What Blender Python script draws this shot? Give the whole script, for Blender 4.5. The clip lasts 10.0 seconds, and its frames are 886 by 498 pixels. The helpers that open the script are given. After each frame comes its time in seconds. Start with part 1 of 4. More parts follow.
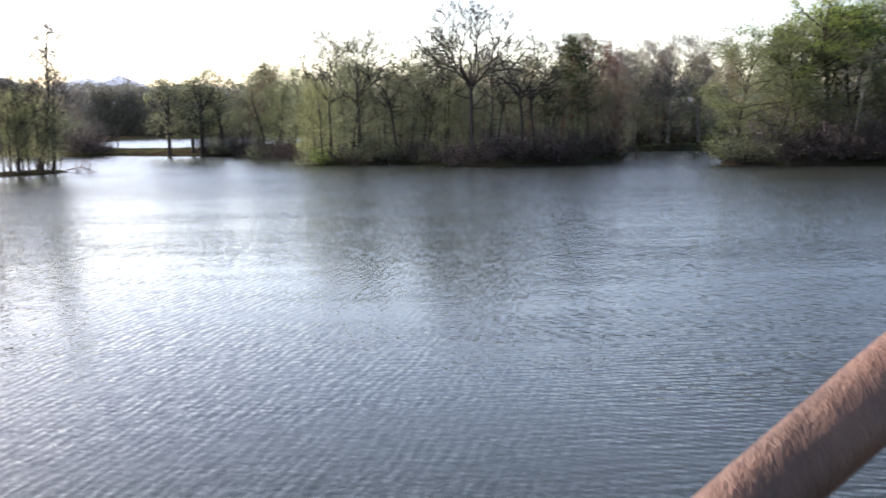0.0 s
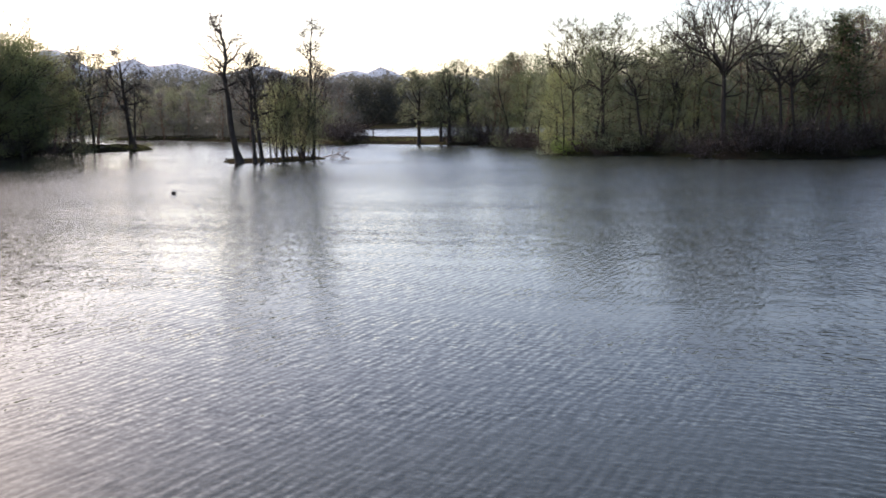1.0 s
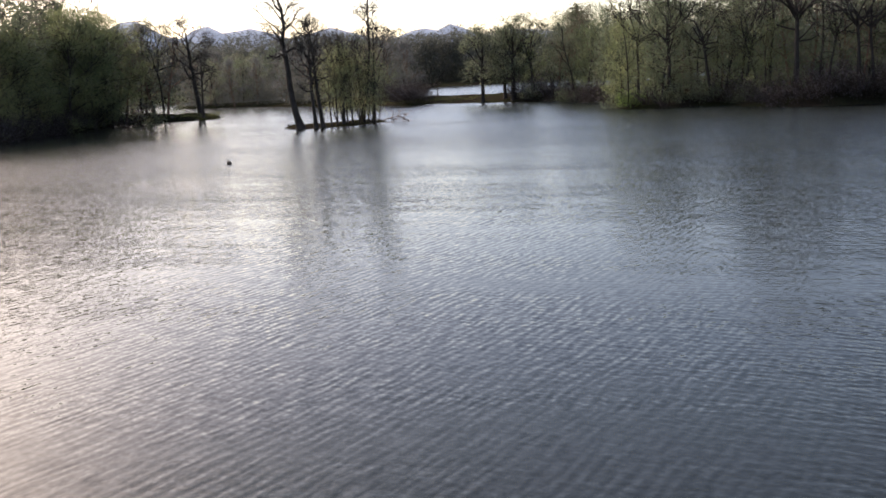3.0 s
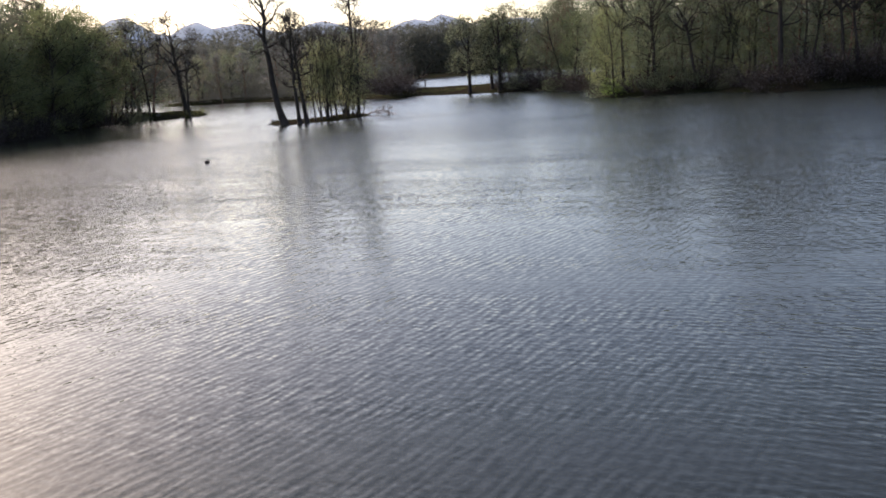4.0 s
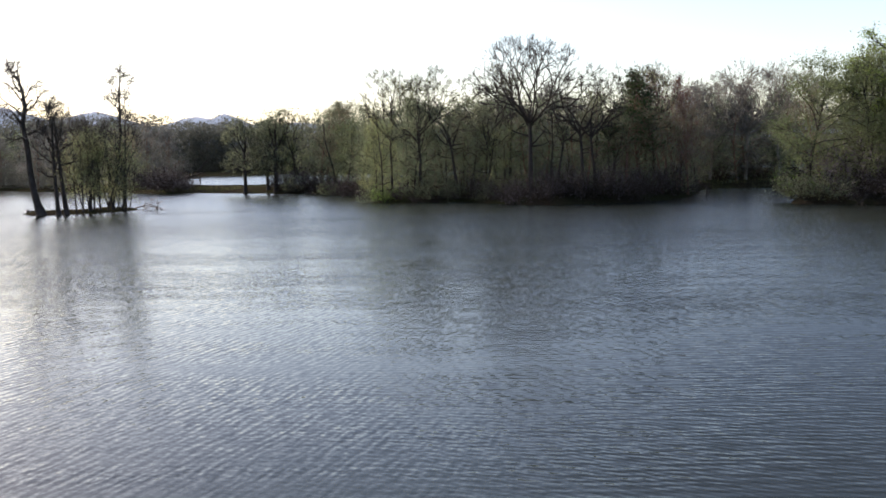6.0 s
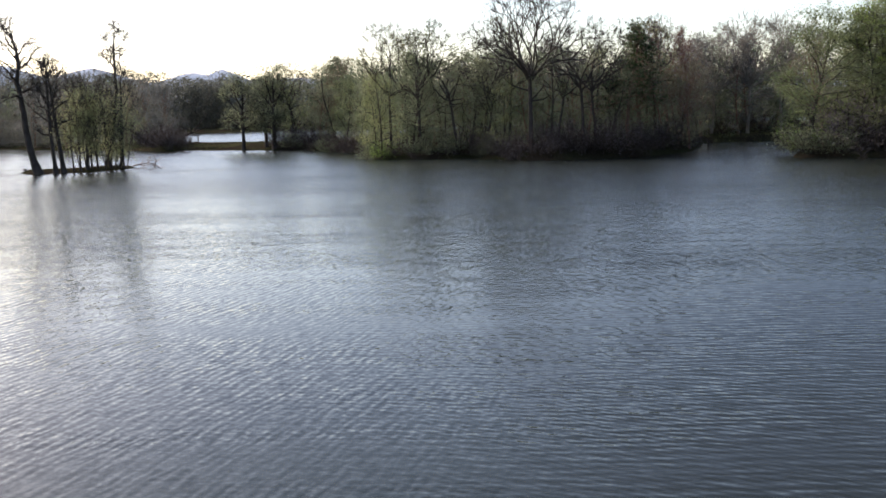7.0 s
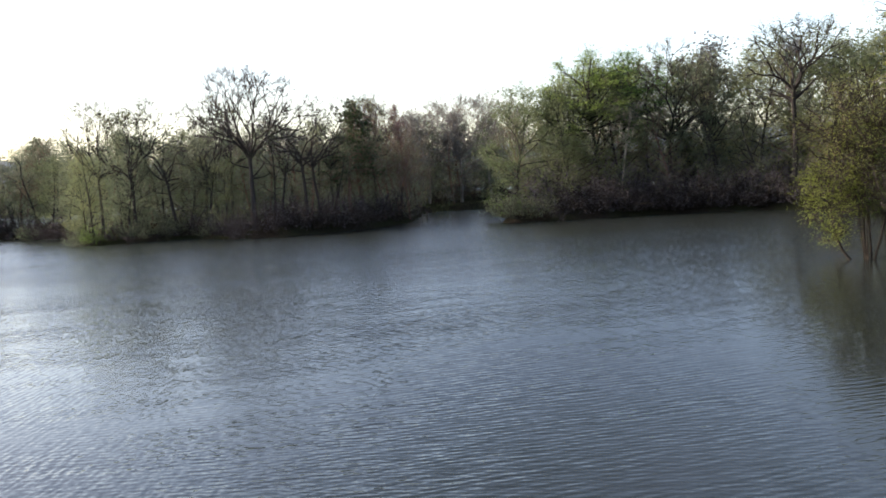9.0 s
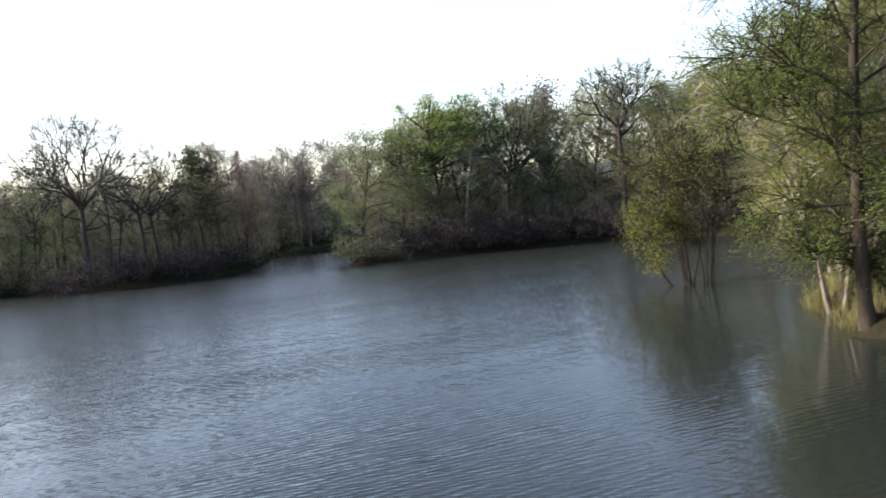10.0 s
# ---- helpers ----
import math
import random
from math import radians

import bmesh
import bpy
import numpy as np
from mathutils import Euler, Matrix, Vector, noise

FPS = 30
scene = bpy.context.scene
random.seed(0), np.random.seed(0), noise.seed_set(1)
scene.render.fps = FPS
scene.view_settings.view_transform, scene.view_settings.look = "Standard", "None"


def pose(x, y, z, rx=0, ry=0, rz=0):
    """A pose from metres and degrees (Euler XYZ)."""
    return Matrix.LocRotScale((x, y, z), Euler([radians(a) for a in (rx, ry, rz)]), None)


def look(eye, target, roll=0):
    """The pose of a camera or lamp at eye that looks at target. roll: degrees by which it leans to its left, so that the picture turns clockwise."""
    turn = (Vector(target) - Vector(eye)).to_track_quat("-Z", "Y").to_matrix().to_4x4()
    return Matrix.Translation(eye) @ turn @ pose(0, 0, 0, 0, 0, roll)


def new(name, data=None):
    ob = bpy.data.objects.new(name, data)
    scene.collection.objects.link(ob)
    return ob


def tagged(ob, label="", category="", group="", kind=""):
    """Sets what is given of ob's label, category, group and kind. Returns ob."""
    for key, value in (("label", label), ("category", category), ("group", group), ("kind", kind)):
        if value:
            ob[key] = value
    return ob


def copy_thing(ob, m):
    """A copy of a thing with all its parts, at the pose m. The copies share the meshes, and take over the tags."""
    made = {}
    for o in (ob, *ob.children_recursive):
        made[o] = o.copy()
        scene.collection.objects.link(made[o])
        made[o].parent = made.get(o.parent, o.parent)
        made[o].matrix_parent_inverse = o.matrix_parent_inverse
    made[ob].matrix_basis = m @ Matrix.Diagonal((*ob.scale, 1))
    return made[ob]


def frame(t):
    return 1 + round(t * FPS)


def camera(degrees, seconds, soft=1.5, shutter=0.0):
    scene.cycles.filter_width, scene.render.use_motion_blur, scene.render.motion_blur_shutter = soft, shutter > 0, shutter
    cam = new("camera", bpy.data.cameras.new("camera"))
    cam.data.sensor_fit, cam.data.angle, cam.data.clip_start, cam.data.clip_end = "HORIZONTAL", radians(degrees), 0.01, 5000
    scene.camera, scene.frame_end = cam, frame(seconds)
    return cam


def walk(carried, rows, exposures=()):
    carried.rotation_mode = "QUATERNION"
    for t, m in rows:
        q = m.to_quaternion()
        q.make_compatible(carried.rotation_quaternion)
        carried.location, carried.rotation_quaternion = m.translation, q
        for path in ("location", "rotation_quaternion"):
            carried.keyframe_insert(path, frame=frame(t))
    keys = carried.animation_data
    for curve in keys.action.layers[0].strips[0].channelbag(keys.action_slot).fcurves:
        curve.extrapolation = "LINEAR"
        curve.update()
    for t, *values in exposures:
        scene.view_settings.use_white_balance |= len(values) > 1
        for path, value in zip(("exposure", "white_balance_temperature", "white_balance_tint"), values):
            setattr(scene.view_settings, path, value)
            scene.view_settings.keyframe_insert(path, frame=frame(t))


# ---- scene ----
cam = camera(54.4, 10.0, soft=1.7, shutter=0.14)
# seconds, place, yaw to the left of +y, pitch up, lean
PATH = [
    (0.0, (-3.03, -1.36, 3.81), 1.32, -8.37, -0.84),
    (0.1, (-2.99, -1.25, 3.82), 3.90, -8.45, -0.75),
    (0.2, (-2.93, -1.07, 3.83), 5.90, -8.35, -0.40),
    (0.5, (-2.76, -0.51, 3.83), 10.82, -8.12, 0.13),
    (1.0, (-2.60, -0.52, 3.84), 17.60, -8.84, -0.97),
    (1.5, (-2.37, -0.43, 3.87), 20.34, -9.67, -1.74),
    (2.0, (-2.23, -0.14, 3.91), 20.63, -10.21, -2.19),
    (2.5, (-2.08, 0.14, 3.95), 21.46, -10.68, -2.47),
    (2.7, (-1.95, 0.25, 3.97), 22.09, -10.97, -2.65),
    (3.8, (-1.33, 0.74, 4.05), 23.89, -12.38, -4.48),
    (4.0, (-1.20, 0.94, 4.07), 22.57, -12.08, -4.60),
    (4.5, (-0.80, 0.96, 4.10), 19.05, -10.30, -4.18),
    (5.0, (-0.39, 0.40, 4.07), 12.56, -7.02, -2.05),
    (5.5, (-0.08, -0.13, 4.02), 8.41, -5.12, -1.04),
    (6.0, (0.11, -0.28, 4.00), 7.58, -5.97, -1.11),
    (6.2, (0.21, -0.21, 4.01), 7.53, -6.46, -0.85),
    (7.3, (0.10, -0.00, 4.05), 7.85, -9.22, -2.28),
    (7.5, (0.18, 0.06, 4.06), 7.98, -9.11, -2.95),
    (8.0, (0.20, 0.07, 4.05), 6.58, -8.23, -2.91),
    (8.5, (0.21, 0.12, 4.04), -2.39, -6.99, -2.55),
    (9.0, (0.44, 0.16, 4.04), -10.22, -4.71, -3.37),
    (9.5, (0.59, 0.18, 4.05), -13.73, -2.76, -4.28),
    (10.0, (0.90, -0.12, 4.05), -20.07, -2.71, -5.34),
]


def aim(eye, yaw, pitch, lean):
    y, p = radians(yaw), radians(pitch)
    ahead = Vector((-math.sin(y) * math.cos(p), math.cos(y) * math.cos(p), math.sin(p)))
    return look(eye, Vector(eye) + ahead * 10, lean)


EXPOSURES = [(0.0, 2.1, 7150, 20), (0.5, 1.6, 7150, 20), (1.0, 1.42, 7150, 20), (2.5, 1.2, 7150, 20), (4.5, 1.2, 7150, 18), (5.5, 1.27, 7000, 17), (7.5, 1.42, 7000, 17), (8.5, 1.54, 7150, 17), (9.5, 1.92, 7000, 17), (10.0, 1.95, 6950, 17)]
walk(cam, [(t, aim(eye, yaw, pitch, lean)) for t, eye, yaw, pitch, lean in PATH], EXPOSURES)

# ---- sky and sun: a hazy spring afternoon, the sun ahead and to the left ----
SUN_LEFT, SUN_UP = 66.0, 29.0
world = bpy.data.worlds.new("sky")
scene.world = world
world.use_nodes = True
wn = world.node_tree
sky = wn.nodes.new("ShaderNodeTexSky")
sky.sky_type, sky.sun_disc = "NISHITA", False
sky.sun_elevation, sky.sun_rotation = radians(SUN_UP), radians(-SUN_LEFT)
sky.air_density, sky.dust_density, sky.ozone_density = 1.0, 1.5, 1.0
wn.nodes["Background"].inputs["Strength"].default_value = 0.115
wn.links.new(sky.outputs["Color"], wn.nodes["Background"].inputs["Color"])

sun_data = bpy.data.lights.new("sun", "SUN")
sun_data.energy, sun_data.angle, sun_data.color = 3.2, radians(0.8), (1.0, 0.94, 0.85)
sun = new("sun", sun_data)
sa, se = radians(SUN_LEFT), radians(SUN_UP)
toward = Vector((-math.sin(sa) * math.cos(se), math.cos(sa) * math.cos(se), math.sin(se)))
sun.matrix_world = look(toward * 300, (0, 0, 0))


# ---- materials ----
def material(name):
    m = bpy.data.materials.new(name)
    m.use_nodes = True
    return m, m.node_tree.nodes, m.node_tree.links, m.node_tree.nodes["Principled BSDF"]


def ramp(nodes, stops):
    r = nodes.new("ShaderNodeValToRGB")
    while len(r.color_ramp.elements) < len(stops):
        r.color_ramp.elements.new(0.5)
    for e, (p, c) in zip(r.color_ramp.elements, stops):
        e.position, e.color = p, (*c, 1)
    return r


def noise_node(nodes, links, source, scale, detail=4.0, rough=0.6):
    n = nodes.new("ShaderNodeTexNoise")
    n.inputs["Scale"].default_value, n.inputs["Detail"].default_value, n.inputs["Roughness"].default_value = scale, detail, rough
    if source:
        links.new(source, n.inputs["Vector"])
    return n


def bark_material(name, dark, light, scale=3.0):
    m, nodes, links, b = material(name)
    at = nodes.new("ShaderNodeTexCoord")
    stretch = nodes.new("ShaderNodeMapping")
    stretch.inputs["Scale"].default_value = (1, 1, 0.25)
    links.new(at.outputs["Object"], stretch.inputs["Vector"])
    n = noise_node(nodes, links, stretch.outputs["Vector"], scale * 4, 6, 0.7)
    patch = noise_node(nodes, links, at.outputs["Object"], scale * 0.4, 3)
    mixed = nodes.new("ShaderNodeMath")
    mixed.operation = "MULTIPLY_ADD"
    mixed.inputs[1].default_value = 0.6
    links.new(n.outputs["Fac"], mixed.inputs[0])
    half = nodes.new("ShaderNodeMath")
    half.operation = "MULTIPLY"
    half.inputs[1].default_value = 0.4
    links.new(patch.outputs["Fac"], half.inputs[0])
    links.new(half.outputs[0], mixed.inputs[2])
    c = ramp(nodes, [(0.35, dark), (0.65, light)])
    links.new(mixed.outputs[0], c.inputs["Fac"])
    links.new(c.outputs["Color"], b.inputs["Base Color"])
    bump = nodes.new("ShaderNodeBump")
    bump.inputs["Strength"].default_value, bump.inputs["Distance"].default_value = 0.6, 0.02
    links.new(n.outputs["Fac"], bump.inputs["Height"])
    links.new(bump.outputs["Normal"], b.inputs["Normal"])
    b.inputs["Roughness"].default_value = 0.9
    b.inputs["Specular IOR Level"].default_value = 0.03
    return m


def leaf_material(name, shades, through_light=0.45):
    """Thin young leaves: each blade takes its own shade, each tree its own cast."""
    m, nodes, links, b = material(name)
    geo = nodes.new("ShaderNodeNewGeometry")
    c = ramp(nodes, [(i / max(1, len(shades) - 1), s) for i, s in enumerate(shades)])
    links.new(geo.outputs["Random Per Island"], c.inputs["Fac"])
    info = nodes.new("ShaderNodeObjectInfo")
    hsv = nodes.new("ShaderNodeHueSaturation")
    span = nodes.new("ShaderNodeMapRange")
    span.inputs["To Min"].default_value, span.inputs["To Max"].default_value = 0.47, 0.525
    links.new(info.outputs["Random"], span.inputs["Value"])
    links.new(span.outputs["Result"], hsv.inputs["Hue"])
    span2 = nodes.new("ShaderNodeMapRange")
    span2.inputs["To Min"].default_value, span2.inputs["To Max"].default_value = 1.15, 0.8
    links.new(info.outputs["Random"], span2.inputs["Value"])
    links.new(span2.outputs["Result"], hsv.inputs["Value"])
    links.new(c.outputs["Color"], hsv.inputs["Color"])
    links.new(hsv.outputs["Color"], b.inputs["Base Color"])
    b.inputs["Roughness"].default_value = 0.6
    b.inputs["Specular IOR Level"].default_value = 0.12
    trans = nodes.new("ShaderNodeBsdfTranslucent")
    links.new(hsv.outputs["Color"], trans.inputs["Color"])
    mix = nodes.new("ShaderNodeMixShader")
    mix.inputs["Fac"].default_value = through_light
    links.new(b.outputs["BSDF"], mix.inputs[1])
    links.new(trans.outputs["BSDF"], mix.inputs[2])
    links.new(mix.outputs["Shader"], nodes["Material Output"].inputs["Surface"])
    return m


BARK = bark_material("bark_dark", (0.022, 0.019, 0.018), (0.060, 0.052, 0.047))
BARK_ALDER = bark_material("bark_brown_grey", (0.020, 0.017, 0.014), (0.058, 0.048, 0.039))
BARK_GREY = bark_material("bark_grey", (0.09, 0.08, 0.07), (0.26, 0.235, 0.205))
BARK_PALE = bark_material("bark_pale", (0.16, 0.14, 0.115), (0.42, 0.37, 0.30))
BARK_RED = bark_material("bark_reddish", (0.06, 0.035, 0.028), (0.19, 0.125, 0.10))
LEAF_OLIVE = leaf_material("leaves_olive", [(0.115, 0.136, 0.087), (0.140, 0.164, 0.103), (0.165, 0.189, 0.122)], 0.5)
LEAF_GREEN = leaf_material("leaves_green", [(0.099, 0.169, 0.041), (0.138, 0.222, 0.054), (0.176, 0.271, 0.071)], 0.55)
LEAF_LIME = leaf_material("leaves_lime", [(0.120, 0.141, 0.070), (0.145, 0.170, 0.082), (0.169, 0.196, 0.097)], 0.62)
LEAF_FRESH = leaf_material("leaves_fresh", [(0.116, 0.148, 0.036), (0.138, 0.173, 0.041), (0.158, 0.199, 0.049)], 0.5)
LEAF_YOUNG = leaf_material("leaves_young", [(0.160, 0.177, 0.098), (0.193, 0.215, 0.115), (0.222, 0.249, 0.133)], 0.6)
LEAF_BRONZE = leaf_material("leaves_bronze", [(0.141, 0.130, 0.096), (0.164, 0.157, 0.106), (0.149, 0.158, 0.097)], 0.45)
LEAF_BUD = leaf_material("buds_brown", [(0.102, 0.103, 0.107), (0.120, 0.123, 0.119), (0.131, 0.138, 0.122)], 0.5)
LEAF_FAR = leaf_material("far_buds", [(0.084, 0.086, 0.080), (0.095, 0.099, 0.087), (0.101, 0.109, 0.083)], 0.45)
LEAF_ROSE = leaf_material("buds_rose", [(0.149, 0.118, 0.155), (0.174, 0.143, 0.180), (0.159, 0.140, 0.152)], 0.5)
LEAF_TWIG = leaf_material("thicket_twigs", [(0.076, 0.064, 0.074), (0.096, 0.083, 0.092), (0.107, 0.096, 0.097)], 0.25)
LEAF_DARK = leaf_material("needles_dark", [(0.034, 0.050, 0.024), (0.048, 0.068, 0.030), (0.060, 0.082, 0.036)], 0.25)
LEAF_DRY = leaf_material("reeds_dry", [(0.115, 0.112, 0.046), (0.160, 0.160, 0.066), (0.105, 0.128, 0.040)], 0.4)


def ground_material():
    m, nodes, links, b = material("bank_soil_and_grass")
    at = nodes.new("ShaderNodeTexCoord")
    big = noise_node(nodes, links, at.outputs["Object"], 0.25, 5)
    fine = noise_node(nodes, links, at.outputs["Object"], 6.0, 6, 0.7)
    soil = ramp(nodes, [(0.3, (0.012, 0.010, 0.008)), (0.7, (0.032, 0.026, 0.020))])
    links.new(fine.outputs["Fac"], soil.inputs["Fac"])
    grass = ramp(nodes, [(0.3, (0.012, 0.014, 0.008)), (0.7, (0.034, 0.034, 0.018))])
    links.new(fine.outputs["Fac"], grass.inputs["Fac"])
    pick = ramp(nodes, [(0.42, (0, 0, 0)), (0.58, (1, 1, 1))])
    links.new(big.outputs["Fac"], pick.inputs["Fac"])
    mix = nodes.new("ShaderNodeMix")
    mix.data_type = "RGBA"
    links.new(pick.outputs["Color"], mix.inputs["Factor"])
    links.new(soil.outputs["Color"], mix.inputs["A"])
    links.new(grass.outputs["Color"], mix.inputs["B"])
    links.new(mix.outputs["Result"], b.inputs["Base Color"])
    bump = nodes.new("ShaderNodeBump")
    bump.inputs["Strength"].default_value, bump.inputs["Distance"].default_value = 0.7, 0.08
    links.new(fine.outputs["Fac"], bump.inputs["Height"])
    links.new(bump.outputs["Normal"], b.inputs["Normal"])
    b.inputs["Roughness"].default_value = 0.95
    b.inputs["Specular IOR Level"].default_value = 0.0
    return m


def water_material():
    """Wind-ruffled lake water: short ripples in two sets, stronger and weaker in drifting gusts."""
    m, nodes, links, b = material("lake_water")
    b.inputs["Base Color"].default_value = (0.013, 0.016, 0.014, 1)
    b.inputs["IOR"].default_value = 1.333
    at = nodes.new("ShaderNodeTexCoord")

    def layer(turn, sx, sy, detail, rough):
        mp = nodes.new("ShaderNodeMapping")
        mp.vector_type = "TEXTURE"
        mp.inputs["Rotation"].default_value = (0, 0, radians(turn))
        mp.inputs["Scale"].default_value = (1 / sx, 1 / sy, 1)
        links.new(at.outputs["Object"], mp.inputs["Vector"])
        return noise_node(nodes, links, mp.outputs["Vector"], 1.0, detail, rough)

    def maths(op, a, v):
        n = nodes.new("ShaderNodeMath")
        n.operation = op
        for k, value in enumerate((a, v)):
            if isinstance(value, float):
                n.inputs[k].default_value = value
            else:
                links.new(value, n.inputs[k])
        return n.outputs[0]

    def span(value, lo, hi, out_lo, out_hi):
        n = nodes.new("ShaderNodeMapRange")
        n.interpolation_type = "SMOOTHSTEP"
        for key, v in (("From Min", lo), ("From Max", hi), ("To Min", out_lo), ("To Max", out_hi)):
            n.inputs[key].default_value = v
        links.new(value, n.inputs["Value"])
        return n.outputs["Result"]

    def slope(turn, across, along, size, detail=2.0, rough=0.5):
        """Slope of waves that travel at so many degrees from +x, across and along: crests a metre."""
        return maths("MULTIPLY", maths("SUBTRACT", layer(turn, across, along, detail, rough).outputs["Fac"], 0.5), size)

    def train(turn, length, along, size, wander):
        """Slope of a train of ripples of one length, in metres, its crests bent and broken."""
        mp = nodes.new("ShaderNodeMapping")
        mp.vector_type = "TEXTURE"
        mp.inputs["Rotation"].default_value = (0, 0, radians(turn))
        mp.inputs["Scale"].default_value = (1, 1 / along, 1)
        links.new(at.outputs["Object"], mp.inputs["Vector"])
        n = nodes.new("ShaderNodeTexWave")
        n.inputs["Scale"].default_value = 0.314 / length
        n.inputs["Distortion"].default_value = wander
        n.inputs["Detail"].default_value, n.inputs["Detail Scale"].default_value = 2.0, 1.6 * length / 0.314
        links.new(mp.outputs["Vector"], n.inputs["Vector"])
        return maths("MULTIPLY", maths("SUBTRACT", n.outputs["Fac"], 0.5), size)

    where = nodes.new("ShaderNodeSeparateXYZ")
    links.new(at.outputs["Object"], where.inputs[0])
    flat = nodes.new("ShaderNodeVectorMath")
    flat.operation = "LENGTH"
    links.new(at.outputs["Object"], flat.inputs[0])
    far = flat.outputs["Value"]
    bearing = maths("DIVIDE", where.outputs["X"], maths("MAXIMUM", where.outputs["Y"], 3.0))
    gust = span(layer(12.0, 0.035, 0.13, 3.0, 0.55).outputs["Fac"], 0.36, 0.64, 0.62, 1.25)
    streak = span(layer(4.0, 0.12, 0.9, 3.0, 0.6).outputs["Fac"], 0.36, 0.66, 0.75, 1.25)
    # crests slanting away from the viewpoint on the left, lying across it on the right
    share = span(bearing, -0.34, 0.22, 0.0, 1.0)
    slant = maths("SUBTRACT", 1.0, share)
    slanting = maths("ADD", slope(168.0, 9.5, 2.2, LEFT_SLOPE), slope(158.0, 17.0, 4.5, LEFT_SLOPE * 0.6))
    slanting = maths("ADD", slanting, train(165.0, 0.18, 0.45, 0.078, 8.0))
    slanting = maths("MULTIPLY", slanting, maths("ADD", maths("MULTIPLY", slant, 0.85), 0.15))
    crossing = maths("ADD", slope(93.0, 11.0, 1.5, RIGHT_SLOPE), slope(86.0, 19.0, 3.6, RIGHT_SLOPE * 0.7))
    crossing = maths("ADD", crossing, maths("ADD", train(95.0, 0.19, 0.42, 0.11, 6.5), train(70.0, 0.13, 0.6, 0.09, 7.0)))
    crossing = maths("MULTIPLY", crossing, maths("ADD", maths("MULTIPLY", share, 0.75), 0.25))
    fine_x, fine_y = slope(20.0, 20.0, 13.0, 0.20), slope(100.0, 20.0, 11.0, 0.18)
    strength = maths("MULTIPLY", maths("MULTIPLY", gust, streak), span(far, 14.0, 50.0, 1.0, 2.2))
    # weaker ripples before the banks, set by bearing and x to fit the view
    strength = maths("MULTIPLY", strength, span(bearing, 0.2, 1.0, 1.0, 0.4))
    strength = maths("MULTIPLY", strength, span(where.outputs["X"], -60.0, -38.0, 0.55, 1.0))
    sx = maths("MULTIPLY", maths("ADD", maths("MULTIPLY", slanting, math.cos(radians(164.0))), fine_x), strength)
    sy = maths("MULTIPLY", maths("ADD", maths("ADD", maths("MULTIPLY", slanting, math.sin(radians(164.0))), crossing), fine_y), strength)
    # normals tilted to the viewpoint by distance and bearing, fitting reflected brightness to the view
    bearing_fade = maths("MULTIPLY", span(bearing, -0.8, -0.48, 0.3, 1.0), span(bearing, 0.02, 0.5, 1.0, 0.2))
    lean = maths("ADD", maths("MULTIPLY", span(far, 12.0, 95.0, 0.0, LEAN_FAR), bearing_fade), maths("MULTIPLY", maths("MULTIPLY", span(bearing, -0.15, 0.4, 0.0, LEAN_NEAR), span(bearing, 0.3, 0.95, 1.0, 0.0)), span(far, 30.0, 80.0, 1.0, 0.0)))
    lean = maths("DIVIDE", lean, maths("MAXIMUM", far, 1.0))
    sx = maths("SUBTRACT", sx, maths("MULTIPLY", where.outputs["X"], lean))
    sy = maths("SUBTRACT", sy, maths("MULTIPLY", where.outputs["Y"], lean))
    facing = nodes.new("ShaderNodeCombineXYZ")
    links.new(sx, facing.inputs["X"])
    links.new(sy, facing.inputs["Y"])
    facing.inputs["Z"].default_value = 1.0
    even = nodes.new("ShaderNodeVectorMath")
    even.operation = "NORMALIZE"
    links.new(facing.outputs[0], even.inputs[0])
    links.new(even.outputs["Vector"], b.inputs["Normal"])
    # roughness by distance from the viewpoint, lower again beyond 60 m to sharpen reflections
    links.new(maths("SUBTRACT", span(far, 16.0, 60.0, 0.055, 0.22), span(far, 60.0, 82.0, 0.0, 0.10)), b.inputs["Roughness"])
    return m


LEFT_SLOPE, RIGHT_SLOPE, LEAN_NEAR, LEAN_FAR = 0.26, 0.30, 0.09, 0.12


def haze_glow_material(name, low, high, glow):
    """Far mountains: the haze before them is put in as blue emission over a dark base."""
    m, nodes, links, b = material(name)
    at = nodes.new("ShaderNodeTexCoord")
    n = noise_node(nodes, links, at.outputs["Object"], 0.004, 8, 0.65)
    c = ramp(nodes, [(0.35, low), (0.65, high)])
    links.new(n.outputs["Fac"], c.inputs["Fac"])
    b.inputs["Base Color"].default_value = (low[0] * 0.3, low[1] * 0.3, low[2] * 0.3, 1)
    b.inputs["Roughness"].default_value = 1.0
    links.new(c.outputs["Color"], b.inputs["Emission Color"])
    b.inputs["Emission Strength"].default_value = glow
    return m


GROUND, WATER = ground_material(), water_material()
MOUNTAIN = haze_glow_material("mountain_haze_glow", (0.13, 0.175, 0.255), (0.16, 0.21, 0.30), 0.62)
LOG_RAIL = bark_material("weathered_log", (0.014, 0.008, 0.007), (0.090, 0.049, 0.036), 5.0)
LOG_RAIL.node_tree.nodes["Principled BSDF"].inputs["Roughness"].default_value = 0.6
LOG_RAIL.node_tree.nodes["Principled BSDF"].inputs["Specular IOR Level"].default_value = 0.3
DARK_FLOAT = bark_material("dark_float", (0.02, 0.02, 0.02), (0.05, 0.045, 0.04), 6.0)


